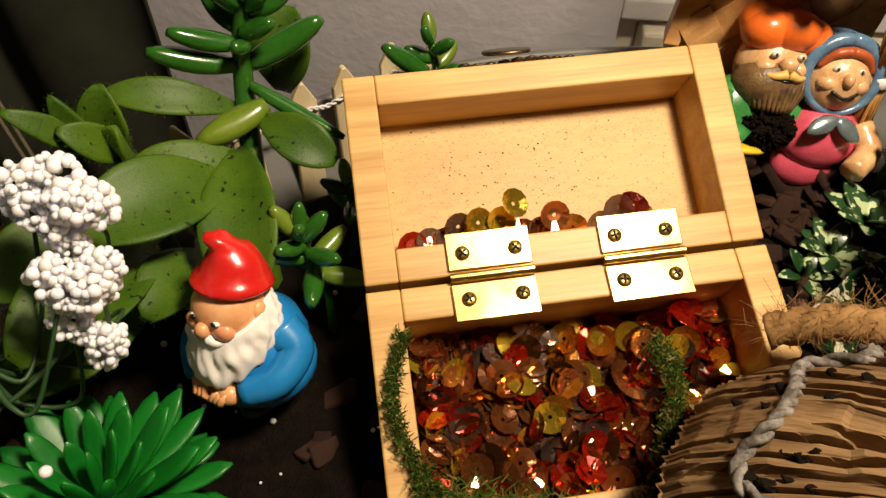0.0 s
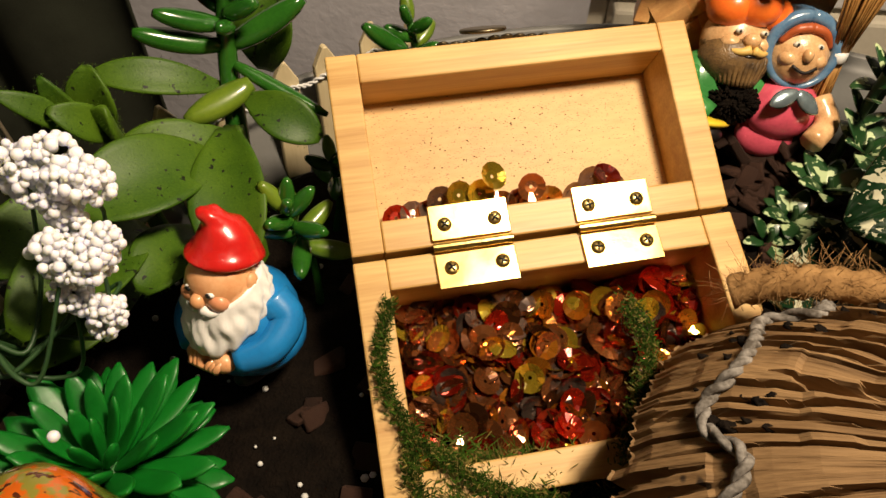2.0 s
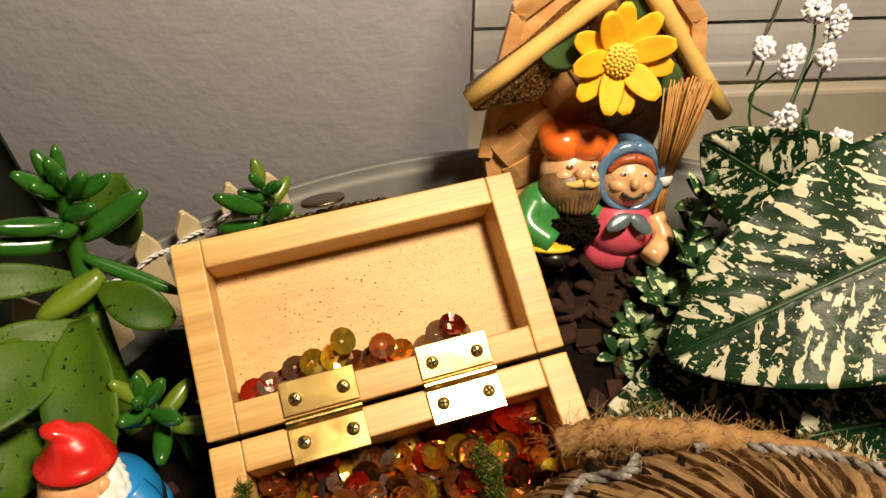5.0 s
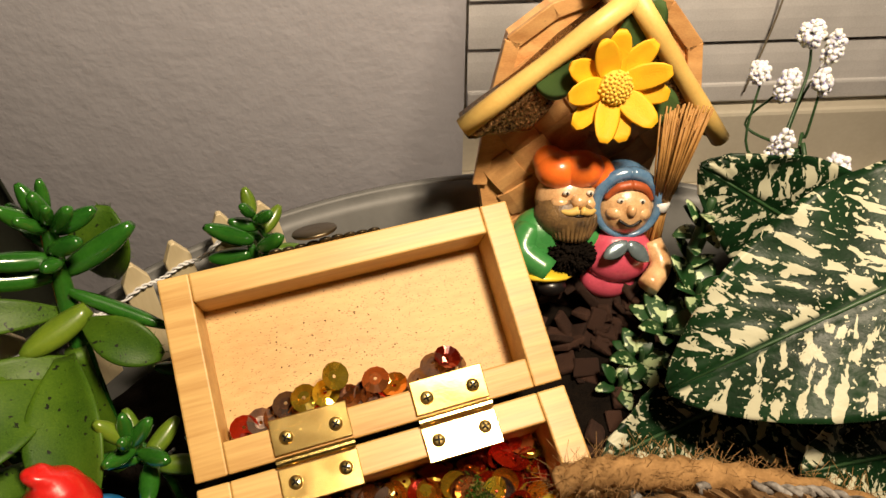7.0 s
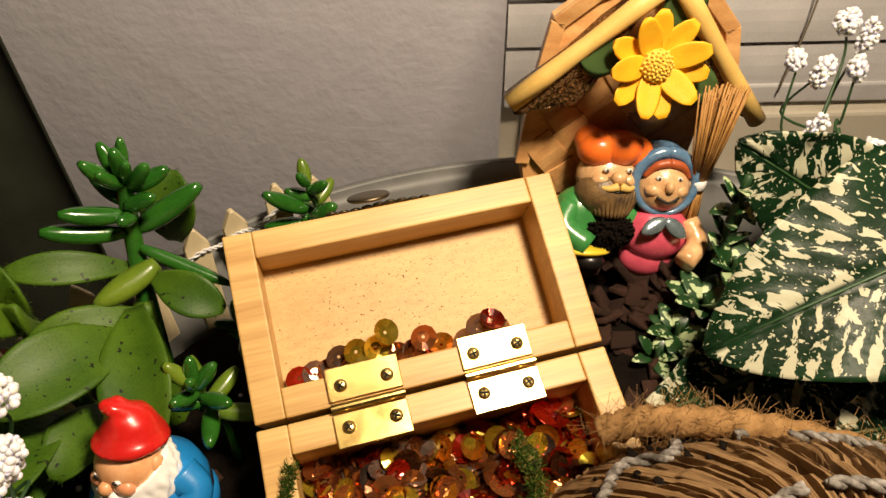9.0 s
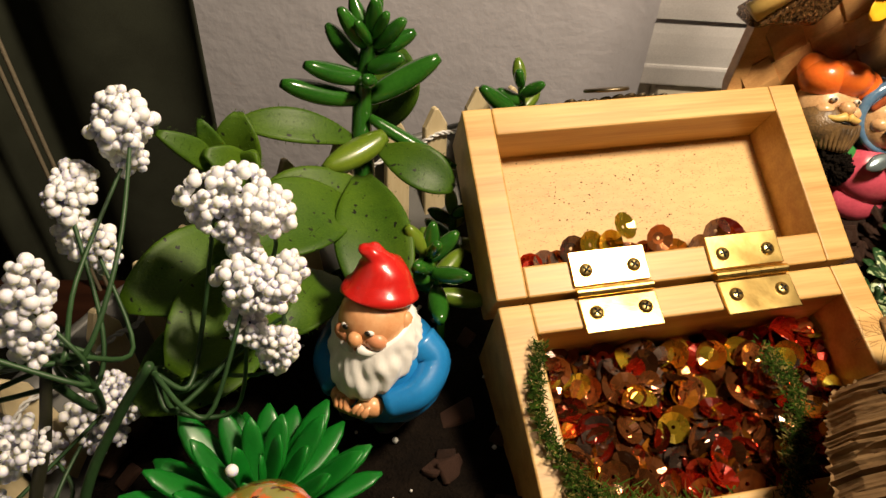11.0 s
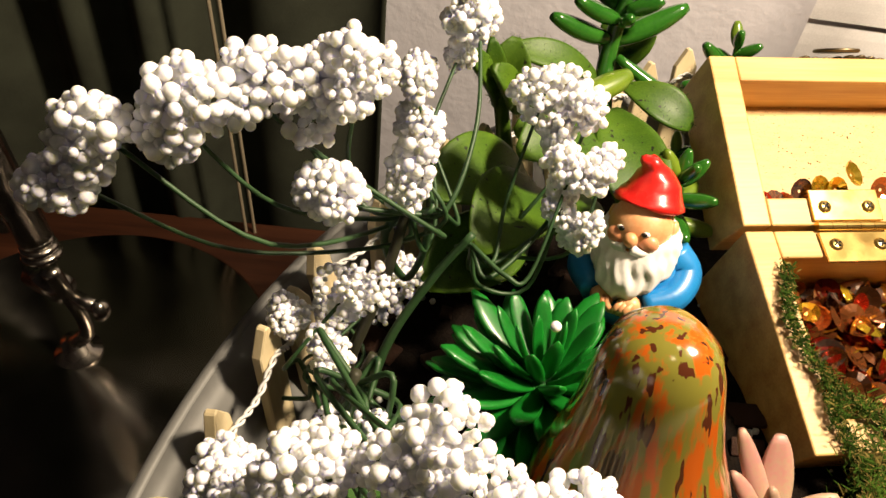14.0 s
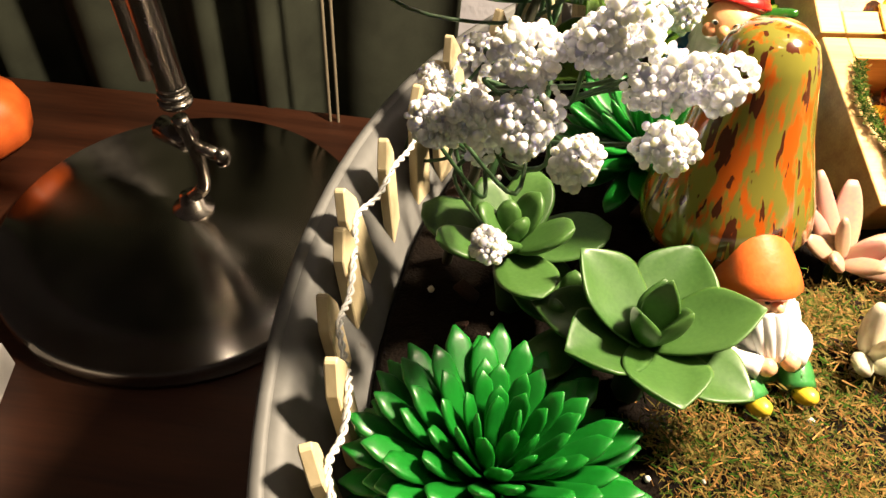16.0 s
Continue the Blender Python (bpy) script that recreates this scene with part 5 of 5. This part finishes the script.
def pale_rosette():
    th = empty("rosette_succulent", Matrix(), "pale green rosette succulent with broad cupped pointed leaves", "succulent")
    c = Vector((-0.0900, -0.0150, 0.1790))
    add_stem(th, [(-0.089, -0.013, 0.145), (-0.0895, -0.014, 0.165), c], 0.0045, 0.0055, "stem")
    tongue = lambda q: max(0.03, 1.02 * math.sin(math.pi * (0.13 + 0.40 * min(1, q / 0.62))) if q < 0.62 else 1.02 * math.sin(math.pi * 0.53) * max(0.0, 1 - ((q - 0.62) / 0.385) ** 1.7))
    for tip, w in (((-0.0790, 0.0080, 0.1945), 0.0215), ((-0.1100, -0.0010, 0.1970), 0.0200), ((-0.0650, -0.0130, 0.1960), 0.0190), ((-0.1125, -0.0270, 0.1880), 0.0210), ((-0.0860, -0.0390, 0.1880), 0.0210),
                   ((-0.1200, -0.0080, 0.1820), 0.0190), ((-0.0660, -0.0300, 0.1820), 0.0190), ((-0.0890, -0.0120, 0.2010), 0.0090), ((-0.0840, -0.0190, 0.1980), 0.0105), ((-0.0960, -0.0200, 0.1970), 0.0100), ((-0.0890, -0.0070, 0.1960), 0.0100)):
        d = (Vector(tip) - c).normalized()
        add_leaf(th, c + d * 0.001, tip, w, 0.0036, "echeveria", (-d.x * 0.6, -d.y * 0.6, 1), 0.40, tongue, 0.42, n=16, seg=14)


pale_rosette()
rosette((-0.1270, 0.0130, 0.1760), 0.0290, 12, "echeveria", "shaded green rosette succulent beside the fence", (0, -6, 0), 0.66, 0.4, 0.3)
rosette((-0.1080, -0.0060, 0.1680), 0.0260, 7, "echeveria", "small green rosette succulent under taller leaves", (0, -10, 0), 0.6, 0.3, 1.9)


def pink_plant():
    th = empty("pink_succulent", Matrix(), "pink tipped ghost plant succulent with fleshy leaves", "succulent")
    c = Vector((-0.0205, 0.0375, 0.166))
    add_stem(th, [c - Vector((0, 0, 0.02)), c], 0.003, 0.0035, "stem")
    for tip, w in (((-0.0345, 0.0510, 0.1905), 0.0085), ((-0.0225, 0.0530, 0.1870), 0.0130), ((-0.0120, 0.0350, 0.1780), 0.0105), ((0.0010, 0.0340, 0.1760), 0.0115), ((-0.0040, 0.0440, 0.1740), 0.0100), ((-0.0360, 0.0360, 0.1760), 0.0095),
                   ((-0.0300, 0.0270, 0.1760), 0.0100), ((-0.0160, 0.0250, 0.1770), 0.0105), ((-0.0060, 0.0260, 0.1740), 0.0100), ((-0.0260, 0.0400, 0.1820), 0.0070), ((-0.0350, 0.0440, 0.1810), 0.0075)):
        add_leaf(th, c + (Vector(tip) - c) * 0.08, tip, w * 0.74, 0.0034, "pink_succulent", (0, -0.5, 0.8), 0.3, plump, 0.15, n=10, seg=10)


pink_plant()


# ---- white bead flower sprays ----
def cluster(th, c, size, r, n, axis=(0, 0, 1)):
    bm = bmesh.new()
    c = Vector(c)
    ax = Vector(axis).normalized()
    u = ax.orthogonal().normalized()
    v = ax.cross(u)
    lumps = []
    for _ in range(3):
        d = Vector((random.gauss(0, 1), random.gauss(0, 1), random.gauss(0, 1))).normalized() * rnd(0.25, 0.55)
        lumps.append((d, rnd(0.55, 0.75)))
    pts = []
    tries = 0
    while len(pts) < n and tries < n * 30:
        tries += 1
        o, k = random.choice(lumps)
        d = o + Vector((random.gauss(0, 1), random.gauss(0, 1), random.gauss(0, 1))).normalized() * k * rnd(0.75, 1.05)
        p = c + u * d.x * size[0] + v * d.y * size[0] + ax * d.z * size[1]
        e = r * (rnd(0.62, 1.0) if random.random() < 0.6 else rnd(1.0, 1.42))
        if all((p - q).length > 0.62 * (e + f) for q, f in pts):
            pts.append((p, e))
    for p, e in pts:
        ball(bm, p, e, 9, 6)
    return part("flower_head", bm, "bead", th)


def spray(label, stalks, groups):
    """stalks: paths of dark stems; groups: hub, then (centre, half width, half height, bead radius, axis)."""
    th = empty("bead_flower_spray", Matrix(), label, "artificial flower")
    for pts, r, mat in stalks:
        add_stem(th, pts, r, r * 0.7, mat, "stalk")
    for hub, items in groups:
        for c, a, b, r, axis in items:
            c, hub_v = Vector(c), Vector(hub)
            hub_v = hub_v + Vector((rnd(-.010, .010), rnd(-.010, .010), rnd(-.022, .004)))
            sag = Vector((rnd(-.013, .013), rnd(-.013, .013), rnd(-0.016, 0.004)))
            r, a, b = r * 0.86, a * 1.10, b * 1.12
            n = int(16 + 3.0 * (a * (a + b) / 2) / (r * r))
            cluster(th, c, (a, b), r, min(n, 150), axis)
            add_stem(th, [Vector(hub) - Vector((0, 0, 0.004)), hub_v, hub_v.lerp(c, 0.55) + sag, c], 0.0008, 0.0005, "stem", "twig", 6)


H1, H2, H3, H4 = (-0.125, 0.082, 0.230), (-0.131, 0.034, 0.222), (-0.108, 0.088, 0.215), (-0.148, 0.058, 0.185)
spray("artificial spray of white foam bead flowers on green stems",
      [([(-0.140, 0.062, 0.148), (-0.139, 0.066, 0.180), (-0.131, 0.074, 0.205), H1], 0.0019, "stem_dark"),
       ([(-0.137, 0.058, 0.148), (-0.130, 0.074, 0.178), (-0.118, 0.084, 0.200), H3], 0.0016, "stem"),
       ([H1, (-0.132, 0.086, 0.212), (-0.126, 0.088, 0.195), (-0.121, 0.084, 0.210), (-0.120, 0.080, 0.228)], 0.0013, "stem")],
      [(H1, [((-0.112, 0.1285, 0.258), 0.0072, 0.0085, 0.0016, (0.3, 0, 1)), ((-0.1165, 0.128, 0.2465), 0.0042, 0.0055, 0.0014, (0, 0, 1)), ((-0.1285, 0.1175, 0.2455), 0.0062, 0.0060, 0.0015, (1, 0, 0.2)), ((-0.1255, 0.1150, 0.2325), 0.0058, 0.0085, 0.0015, (-0.2, 0, 1)),
             ((-0.1240, 0.0830, 0.2400), 0.0062, 0.0120, 0.0015, (0.2, 0.2, 1)), ((-0.1435, 0.0690, 0.2640), 0.0085, 0.0110, 0.0016, (0, 0.3, 1)), ((-0.1420, 0.0605, 0.2455), 0.0080, 0.0085, 0.0015, (0.3, 0, 1)),
             ((-0.1580, 0.0620, 0.2720), 0.0090, 0.0120, 0.0017, (1, 0, 0.3)), ((-0.1700, 0.0560, 0.2680), 0.0085, 0.0100, 0.0017, (0.5, 0, 1)), ((-0.1820, 0.0520, 0.2640), 0.0078, 0.0085, 0.0017, (0, 0, 1)), ((-0.1905, 0.0500, 0.2530), 0.0070, 0.0075, 0.0016, (1, 0, 0)),
             ((-0.1350, 0.0700, 0.2720), 0.0075, 0.0095, 0.0016, (0, 0, 1))]),
       (H3, [((-0.0925, 0.1150, 0.2440), 0.0078, 0.0095, 0.0015, (1, 0.1, 0.1)), ((-0.0795, 0.1125, 0.2415), 0.0070, 0.0090, 0.0015, (1, 0, -0.3)), ((-0.0875, 0.1095, 0.2335), 0.0052, 0.0085, 0.0014, (0, 0, 1)),
             ((-0.0835, 0.0985, 0.2325), 0.0060, 0.0085, 0.0014, (1, 0, 0.2)), ((-0.0750, 0.0990, 0.2325), 0.0058, 0.0075, 0.0014, (0.3, 0, 1)), ((-0.0845, 0.0950, 0.2225), 0.0055, 0.0070, 0.0013, (0, 0, 1)), ((-0.0785, 0.0930, 0.2165), 0.0052, 0.0085, 0.0014, (0.3, 0, 1))]),
       (H4, [((-0.1380, 0.0700, 0.2080), 0.0080, 0.0090, 0.0013, (1, 0, 0.4)), ((-0.1420, 0.0610, 0.1960), 0.0075, 0.0080, 0.0013, (0, 0, 1)), ((-0.1560, 0.0700, 0.1935), 0.0065, 0.0075, 0.0012, (0, 0, 1)), ((-0.1350, 0.0950, 0.1780), 0.0085, 0.0075, 0.0013, (1, 0, 0)),
             ((-0.1260, 0.0980, 0.1860), 0.0062, 0.0060, 0.0013, (0, 0, 1)), ((-0.1480, 0.0900, 0.1760), 0.0075, 0.0080, 0.0012, (0, 0, 1))])])
spray("drooping spray of white foam bead flowers before the mushroom",
      [([(-0.146, 0.030, 0.146), (-0.142, 0.030, 0.180), H2], 0.0018, "stem_dark"), ([(-0.144, 0.036, 0.146), (-0.139, 0.046, 0.180), (-0.130, 0.052, 0.205)], 0.0016, "stem_dark")],
      [(H2, [((-0.1290, -0.0050, 0.2520), 0.0068, 0.0090, 0.0012, (1, 0, 0.2)), ((-0.1190, -0.0030, 0.2550), 0.0072, 0.0080, 0.0012, (1, 0, 0.3)), ((-0.1115, -0.0020, 0.2605), 0.0070, 0.0085, 0.0012, (0.2, 0, 1)), ((-0.1070, -0.0070, 0.2530), 0.0068, 0.0080, 0.0012, (1, 0, 0)),
             ((-0.0950, -0.0080, 0.2535), 0.0062, 0.0068, 0.0012, (1, 0, -0.3)), ((-0.1020, -0.0160, 0.2430), 0.0052, 0.0058, 0.0011, (0, 0, 1)), ((-0.1185, -0.0160, 0.2370), 0.0060, 0.0075, 0.0012, (0, 0, 1)), ((-0.1300, -0.0120, 0.2410), 0.0068, 0.0078, 0.0012, (0, 0, 1)),
             ((-0.1400, -0.0040, 0.2350), 0.0062, 0.0078, 0.0012, (0.6, 0, 1)), ((-0.1470, 0.0020, 0.2300), 0.0060, 0.0080, 0.0012, (0, 0, 1)), ((-0.1520, 0.0100, 0.2210), 0.0060, 0.0068, 0.0012, (1, 0, 0)), 
             ((-0.1330, -0.0050, 0.2010), 0.0058, 0.0048, 0.0011, (0, 0, 1)), ((-0.1250, 0.0220, 0.2170), 0.0055, 0.0070, 0.0011, (0, 0, 1)), ((-0.1370, 0.0270, 0.2080), 0.0058, 0.0070, 0.0011, (0, 0, 1))])])
H5 = (0.2190, 0.2290, 0.2120)
spray("slender spray of white foam bead flowers by the window",
      [([(0.214, 0.200, 0.150), (0.222, 0.206, 0.185), H5], 0.0014, "stem")],
      [(H5, [((0.2215, 0.2540, 0.2460), 0.0060, 0.0045, 0.0014, (1, 0, 0)), ((0.2285, 0.2480, 0.2420), 0.0036, 0.0085, 0.0013, (0.1, 0, 1)), ((0.2060, 0.2530, 0.2310), 0.0048, 0.0050, 0.0013, (1, 0, 0)), ((0.2140, 0.2470, 0.2270), 0.0045, 0.0065, 0.0013, (0, 0, 1)),
             ((0.2245, 0.2400, 0.2320), 0.0045, 0.0055, 0.0013, (0, 0, 1)), ((0.2270, 0.2150, 0.2080), 0.0055, 0.0070, 0.0014, (0, 0, 1)), ((0.2090, 0.2270, 0.2110), 0.0050, 0.0085, 0.0014, (0, 0, 1))])])


# ---- variegated foliage ----
def big_leaf(base, tip, width, up, bend=0.35, mat="variegated"):
    base, tip = Vector(base), Vector(tip)
    L = (tip - base).length
    th = empty("variegated_plant_leaf", aim(base, tip, up) @ pose(0, 0, 0, -math.degrees(bend) / 2, 0, 0), "large dark green leaf blotched with creamy white", "leaf", "variegated leaves")
    bm = bmesh.new()
    shape = lambda s: max(0.02, math.sin(math.pi * (0.10 + 0.895 * s ** 0.95)) ** 0.70)
    rings = []
    n, seg = 40, 24
    for i in range(n + 1):
        s = i / n
        w = width * shape(s) / 2
        a = bend * s
        y, z = L * math.sin(a) / bend, L * (1 - math.cos(a)) / bend
        top = []
        for k in range(seg + 1):
            q = -1 + 2 * k / seg
            d = 0.10 * w * q * q - 0.0016 * math.exp(-(q / 0.06) ** 2) + 0.0016 * math.sin(7 * s * math.pi + 3 * q) * abs(q) + 0.0006 * math.sin(26 * (s - 0.25 * abs(q)) * math.pi)
            top.append(Vector((w * q, y - d * math.sin(a), z + d * math.cos(a))))
        low = [p + Vector((0, 0, -0.0007)) for p in top[::-1]]
        rings.append(top + low)
    loft(bm, rings)
    part("blade", bm, mat, th)
    bm = bmesh.new()
    tube(bm, [Vector((0, L * math.sin(bend * s) / bend, L * (1 - math.cos(bend * s)) / bend - 0.0010)) for s in (0, 0.25, 0.5, 0.75, 0.97)], lambda s: 0.0014 * (1 - 0.8 * s), 6)
    part("midrib", bm, "stem", th, "pale green midrib")
    return th


big_leaf((0.252, 0.150, 0.252), (0.1265, 0.1300, 0.2035), 0.072, (-0.38, -0.42, 0.82), -0.45)
big_leaf((0.238, 0.188, 0.180), (0.1570, 0.1990, 0.2340), 0.053, (-0.15, -0.88, 0.42), -0.25)
big_leaf((0.180, 0.142, 0.176), (0.1055, 0.1170, 0.1860), 0.034, (-0.1, -0.5, 0.85), 0.3)
big_leaf((0.240, 0.110, 0.178), (0.1650, 0.1030, 0.1900), 0.045, (0.0, -0.5, 0.85), 0.3)
big_leaf((0.265, 0.140, 0.195), (0.1850, 0.1120, 0.1880), 0.050, (0.0, -0.6, 0.8), 0.3)
big_leaf((0.200, 0.120, 0.165), (0.1280, 0.1050, 0.1720), 0.036, (0.0, -0.4, 0.9), 0.3)
big_leaf((0.205, 0.165, 0.172), (0.1480, 0.1330, 0.1740), 0.030, (0.0, -0.4, 0.9), 0.3)


def little_plant(c, n, r, label):
    th = empty("variegated_seedling", Matrix.Translation(c), label, "plant")
    add_stem(th, [(0, 0, -0.02), (0.001, 0, 0), (0, 0.001, 0.006)], 0.0016, 0.001, "stem")
    for i in range(n):
        a = i * 2.39996
        el = rnd(0.05, 0.8)
        d = Vector((math.cos(a) * math.cos(el), math.sin(a) * math.cos(el), math.sin(el)))
        k = r * rnd(0.7, 1.1)
        add_leaf(th, d * 0.002, d * k, k * 0.55, 0.0012, "variegated_small", (0, 0, 1), -0.4, pointed, 0.15, n=8, seg=8)


for c, n, r in (((0.151, 0.174, 0.170), 9, 0.017), ((0.139, 0.167, 0.162), 8, 0.015), ((0.163, 0.182, 0.182), 8, 0.018), ((0.128, 0.158, 0.160), 6, 0.012), ((0.176, 0.168, 0.170), 9, 0.020), ((0.158, 0.150, 0.165), 8, 0.018), ((0.168, 0.198, 0.200), 6, 0.015)):
    little_plant(c, n, r, "small seedling with speckled green leaves on the soil")
th = empty("variegated_plant", Matrix(), "upright green stem with young speckled leaves", "plant")
add_stem(th, [(0.160, 0.190, 0.155), (0.161, 0.192, 0.190), (0.163, 0.194, 0.222)], 0.0022, 0.0016, "stem")
for i in range(6):
    a, z = i * 2.1, 0.186 + 0.006 * i
    add_leaf(th, (0.161, 0.192, z), (0.161 + 0.010 * math.cos(a), 0.190 + 0.010 * math.sin(a), z + 0.008), 0.0055, 0.001, "variegated_small", (0, 0, 1), -0.3, pointed, 0.1)


# ---- moss ----
def moss(name, label, spots, mat, size=1.0):
    bm = bmesh.new()
    for c, d, k in spots:
        c = Vector(c)
        for _ in range(k):
            p = c + Vector((random.gauss(0, d), random.gauss(0, d), random.gauss(0, d * 0.6)))
            e = Vector((rnd(-1, 1), rnd(-1, 1), rnd(-0.2, 1))).normalized()
            s = e.orthogonal().normalized() * rnd(0.00012, 0.00026)
            L = rnd(0.0014, 0.0048) * size
            q = p + e * L * 0.55 + s.cross(e) * rnd(-0.6, 0.6)
            vs = [bm.verts.new(x) for x in (p - s, p + s, q + s * 0.9, q - s * 0.9, p + e * L)]
            k = random.randrange(len(mat))
            bm.faces.new((vs[0], vs[1], vs[2], vs[3])).material_index = k
            bm.faces.new((vs[3], vs[2], vs[4])).material_index = k
    ob = part(name, bm, mat, smooth=False)
    return tagged(ob, label, "moss", kind="stuff")


def strand(pts, r, per):
    path = smooth_path(pts, 12)
    return [(p, r, per) for p in path]


b = lambda x, y, z: BOX @ Vector((x, y, z))
spots = strand([b(0.009, -0.014, 0.002), b(0.0045, -0.028, 0.003), b(0.005, -0.040, 0.003), b(0.010, -0.052, 0.003), b(0.018, -0.060, 0.003), b(0.028, -0.068, 0.003), b(0.044, -0.074, 0.000)], 0.0010, 46)
spots += strand([b(0.010, -0.050, 0.003), b(0.008, -0.062, 0.003), b(0.012, -0.074, 0.000), b(0.014, -0.080, -0.008)], 0.0012, 46)
spots += strand([b(0.082, -0.022, -0.008), b(0.083, -0.036, -0.005), b(0.078, -0.050, -0.004), b(0.073, -0.058, -0.002), b(0.066, -0.066, 0.001)], 0.0017, 60)
moss("moss_strand", "dark green moss strands draped over the chest's rim", spots, ["moss_dark", "moss_dark", "moss_dark", "moss", "moss_dry"], 0.55)
spots = []
for _ in range(34):
    x, y = rnd(-0.002, 0.050), rnd(0.035, 0.068)
    spots.append(((x, y, ground(x, y) + 0.004 + rnd(0, 0.012)), 0.0036, 220))
for _ in range(20):
    x, y = rnd(0.004, 0.03), rnd(0.05, 0.072)
    spots.append(((x, y, 0.168 + rnd(0, 0.010)), 0.0030, 200))
moss("moss", "bright green moss tuft growing before the chest", spots, ["moss", "moss", "moss_dry"])
spots = []
for _ in range(310):
    x, y = rnd(-0.085, 0.045), rnd(-0.135, 0.030)
    spots.append(((x, y, ground(x, y) + 0.003), 0.0042, 170))
moss("dry_moss", "mixed dry brown and green moss covering the soil", spots, ["moss_dry", "moss", "moss_dry", "straw"])
bm = bmesh.new()
for i in range(500):
    a = i * 2.39996
    z = rnd(-1, 1)
    d = Vector((math.cos(a) * (1 - z * z) ** 0.5, math.sin(a) * (1 - z * z) ** 0.5, z))
    p = Vector((0.1170, 0.2030, 0.1880))
    p += Vector((d.x * 0.0085, d.y * 0.006, d.z * 0.0062))
    tube(bm, [p - d * 0.002, p + d * rnd(0.0008, 0.0025)], rnd(0.0003, 0.0007), 4)
ball(bm, (0.1170, 0.2030, 0.1880), (0.0085, 0.006, 0.0062), 12, 8)
tagged(part("root_clod", bm, "soil"), "dark crumbly clod of soil resting before the figurines", "soil clod")
ghost = empty("ghost_succulent", Matrix(), "pale greenish white ghost succulent with fat leaves in the moss", "succulent")
add_stem(ghost, [(-0.023, 0.000, 0.150), (-0.0225, 0.001, 0.160), (-0.022, 0.002, 0.166)], 0.0026, 0.0022, "ghost")
for base, tip, w in (((-0.0225, 0.001, 0.164), (-0.0300, -0.0085, 0.1720), 0.0075), ((-0.022, 0.002, 0.165), (-0.0262, 0.0050, 0.1830), 0.0080), ((-0.022, 0.001, 0.164), (-0.0165, -0.0075, 0.1730), 0.0075),
                     ((-0.021, 0.003, 0.165), (-0.0160, 0.0125, 0.1790), 0.0072), ((-0.021, 0.001, 0.165), (-0.0095, 0.0010, 0.1740), 0.0070), ((-0.022, 0.001, 0.166), (-0.0225, -0.0050, 0.1800), 0.0055)):
    add_leaf(ghost, base, tip, w, w * 0.6, "ghost", (0, -0.4, 0.9), 0.3, plump, 0.0, n=10, seg=10)

# crumbs of soil on the lid's board and on the thatch
bm = bmesh.new()
for i in range(110):
    x, y = min(LEN - TH - 0.002, max(TH + 0.002, random.gauss(0.054, 0.020))), min(WID - TH - 0.002, max(TH + 0.004, random.gauss(0.034, 0.009)))
    k = rnd(0.00010, 0.00026)
    ball(bm, LID @ Vector((x, y, -0.0180 + k * 0.5)), (k * rnd(0.8, 1.6), k, k * 0.7), 6, 4)
tagged(part("soil_crumbs", bm, "soil"), "fine dark soil crumbs sprinkled on the chest's lid", "soil", kind="stuff")
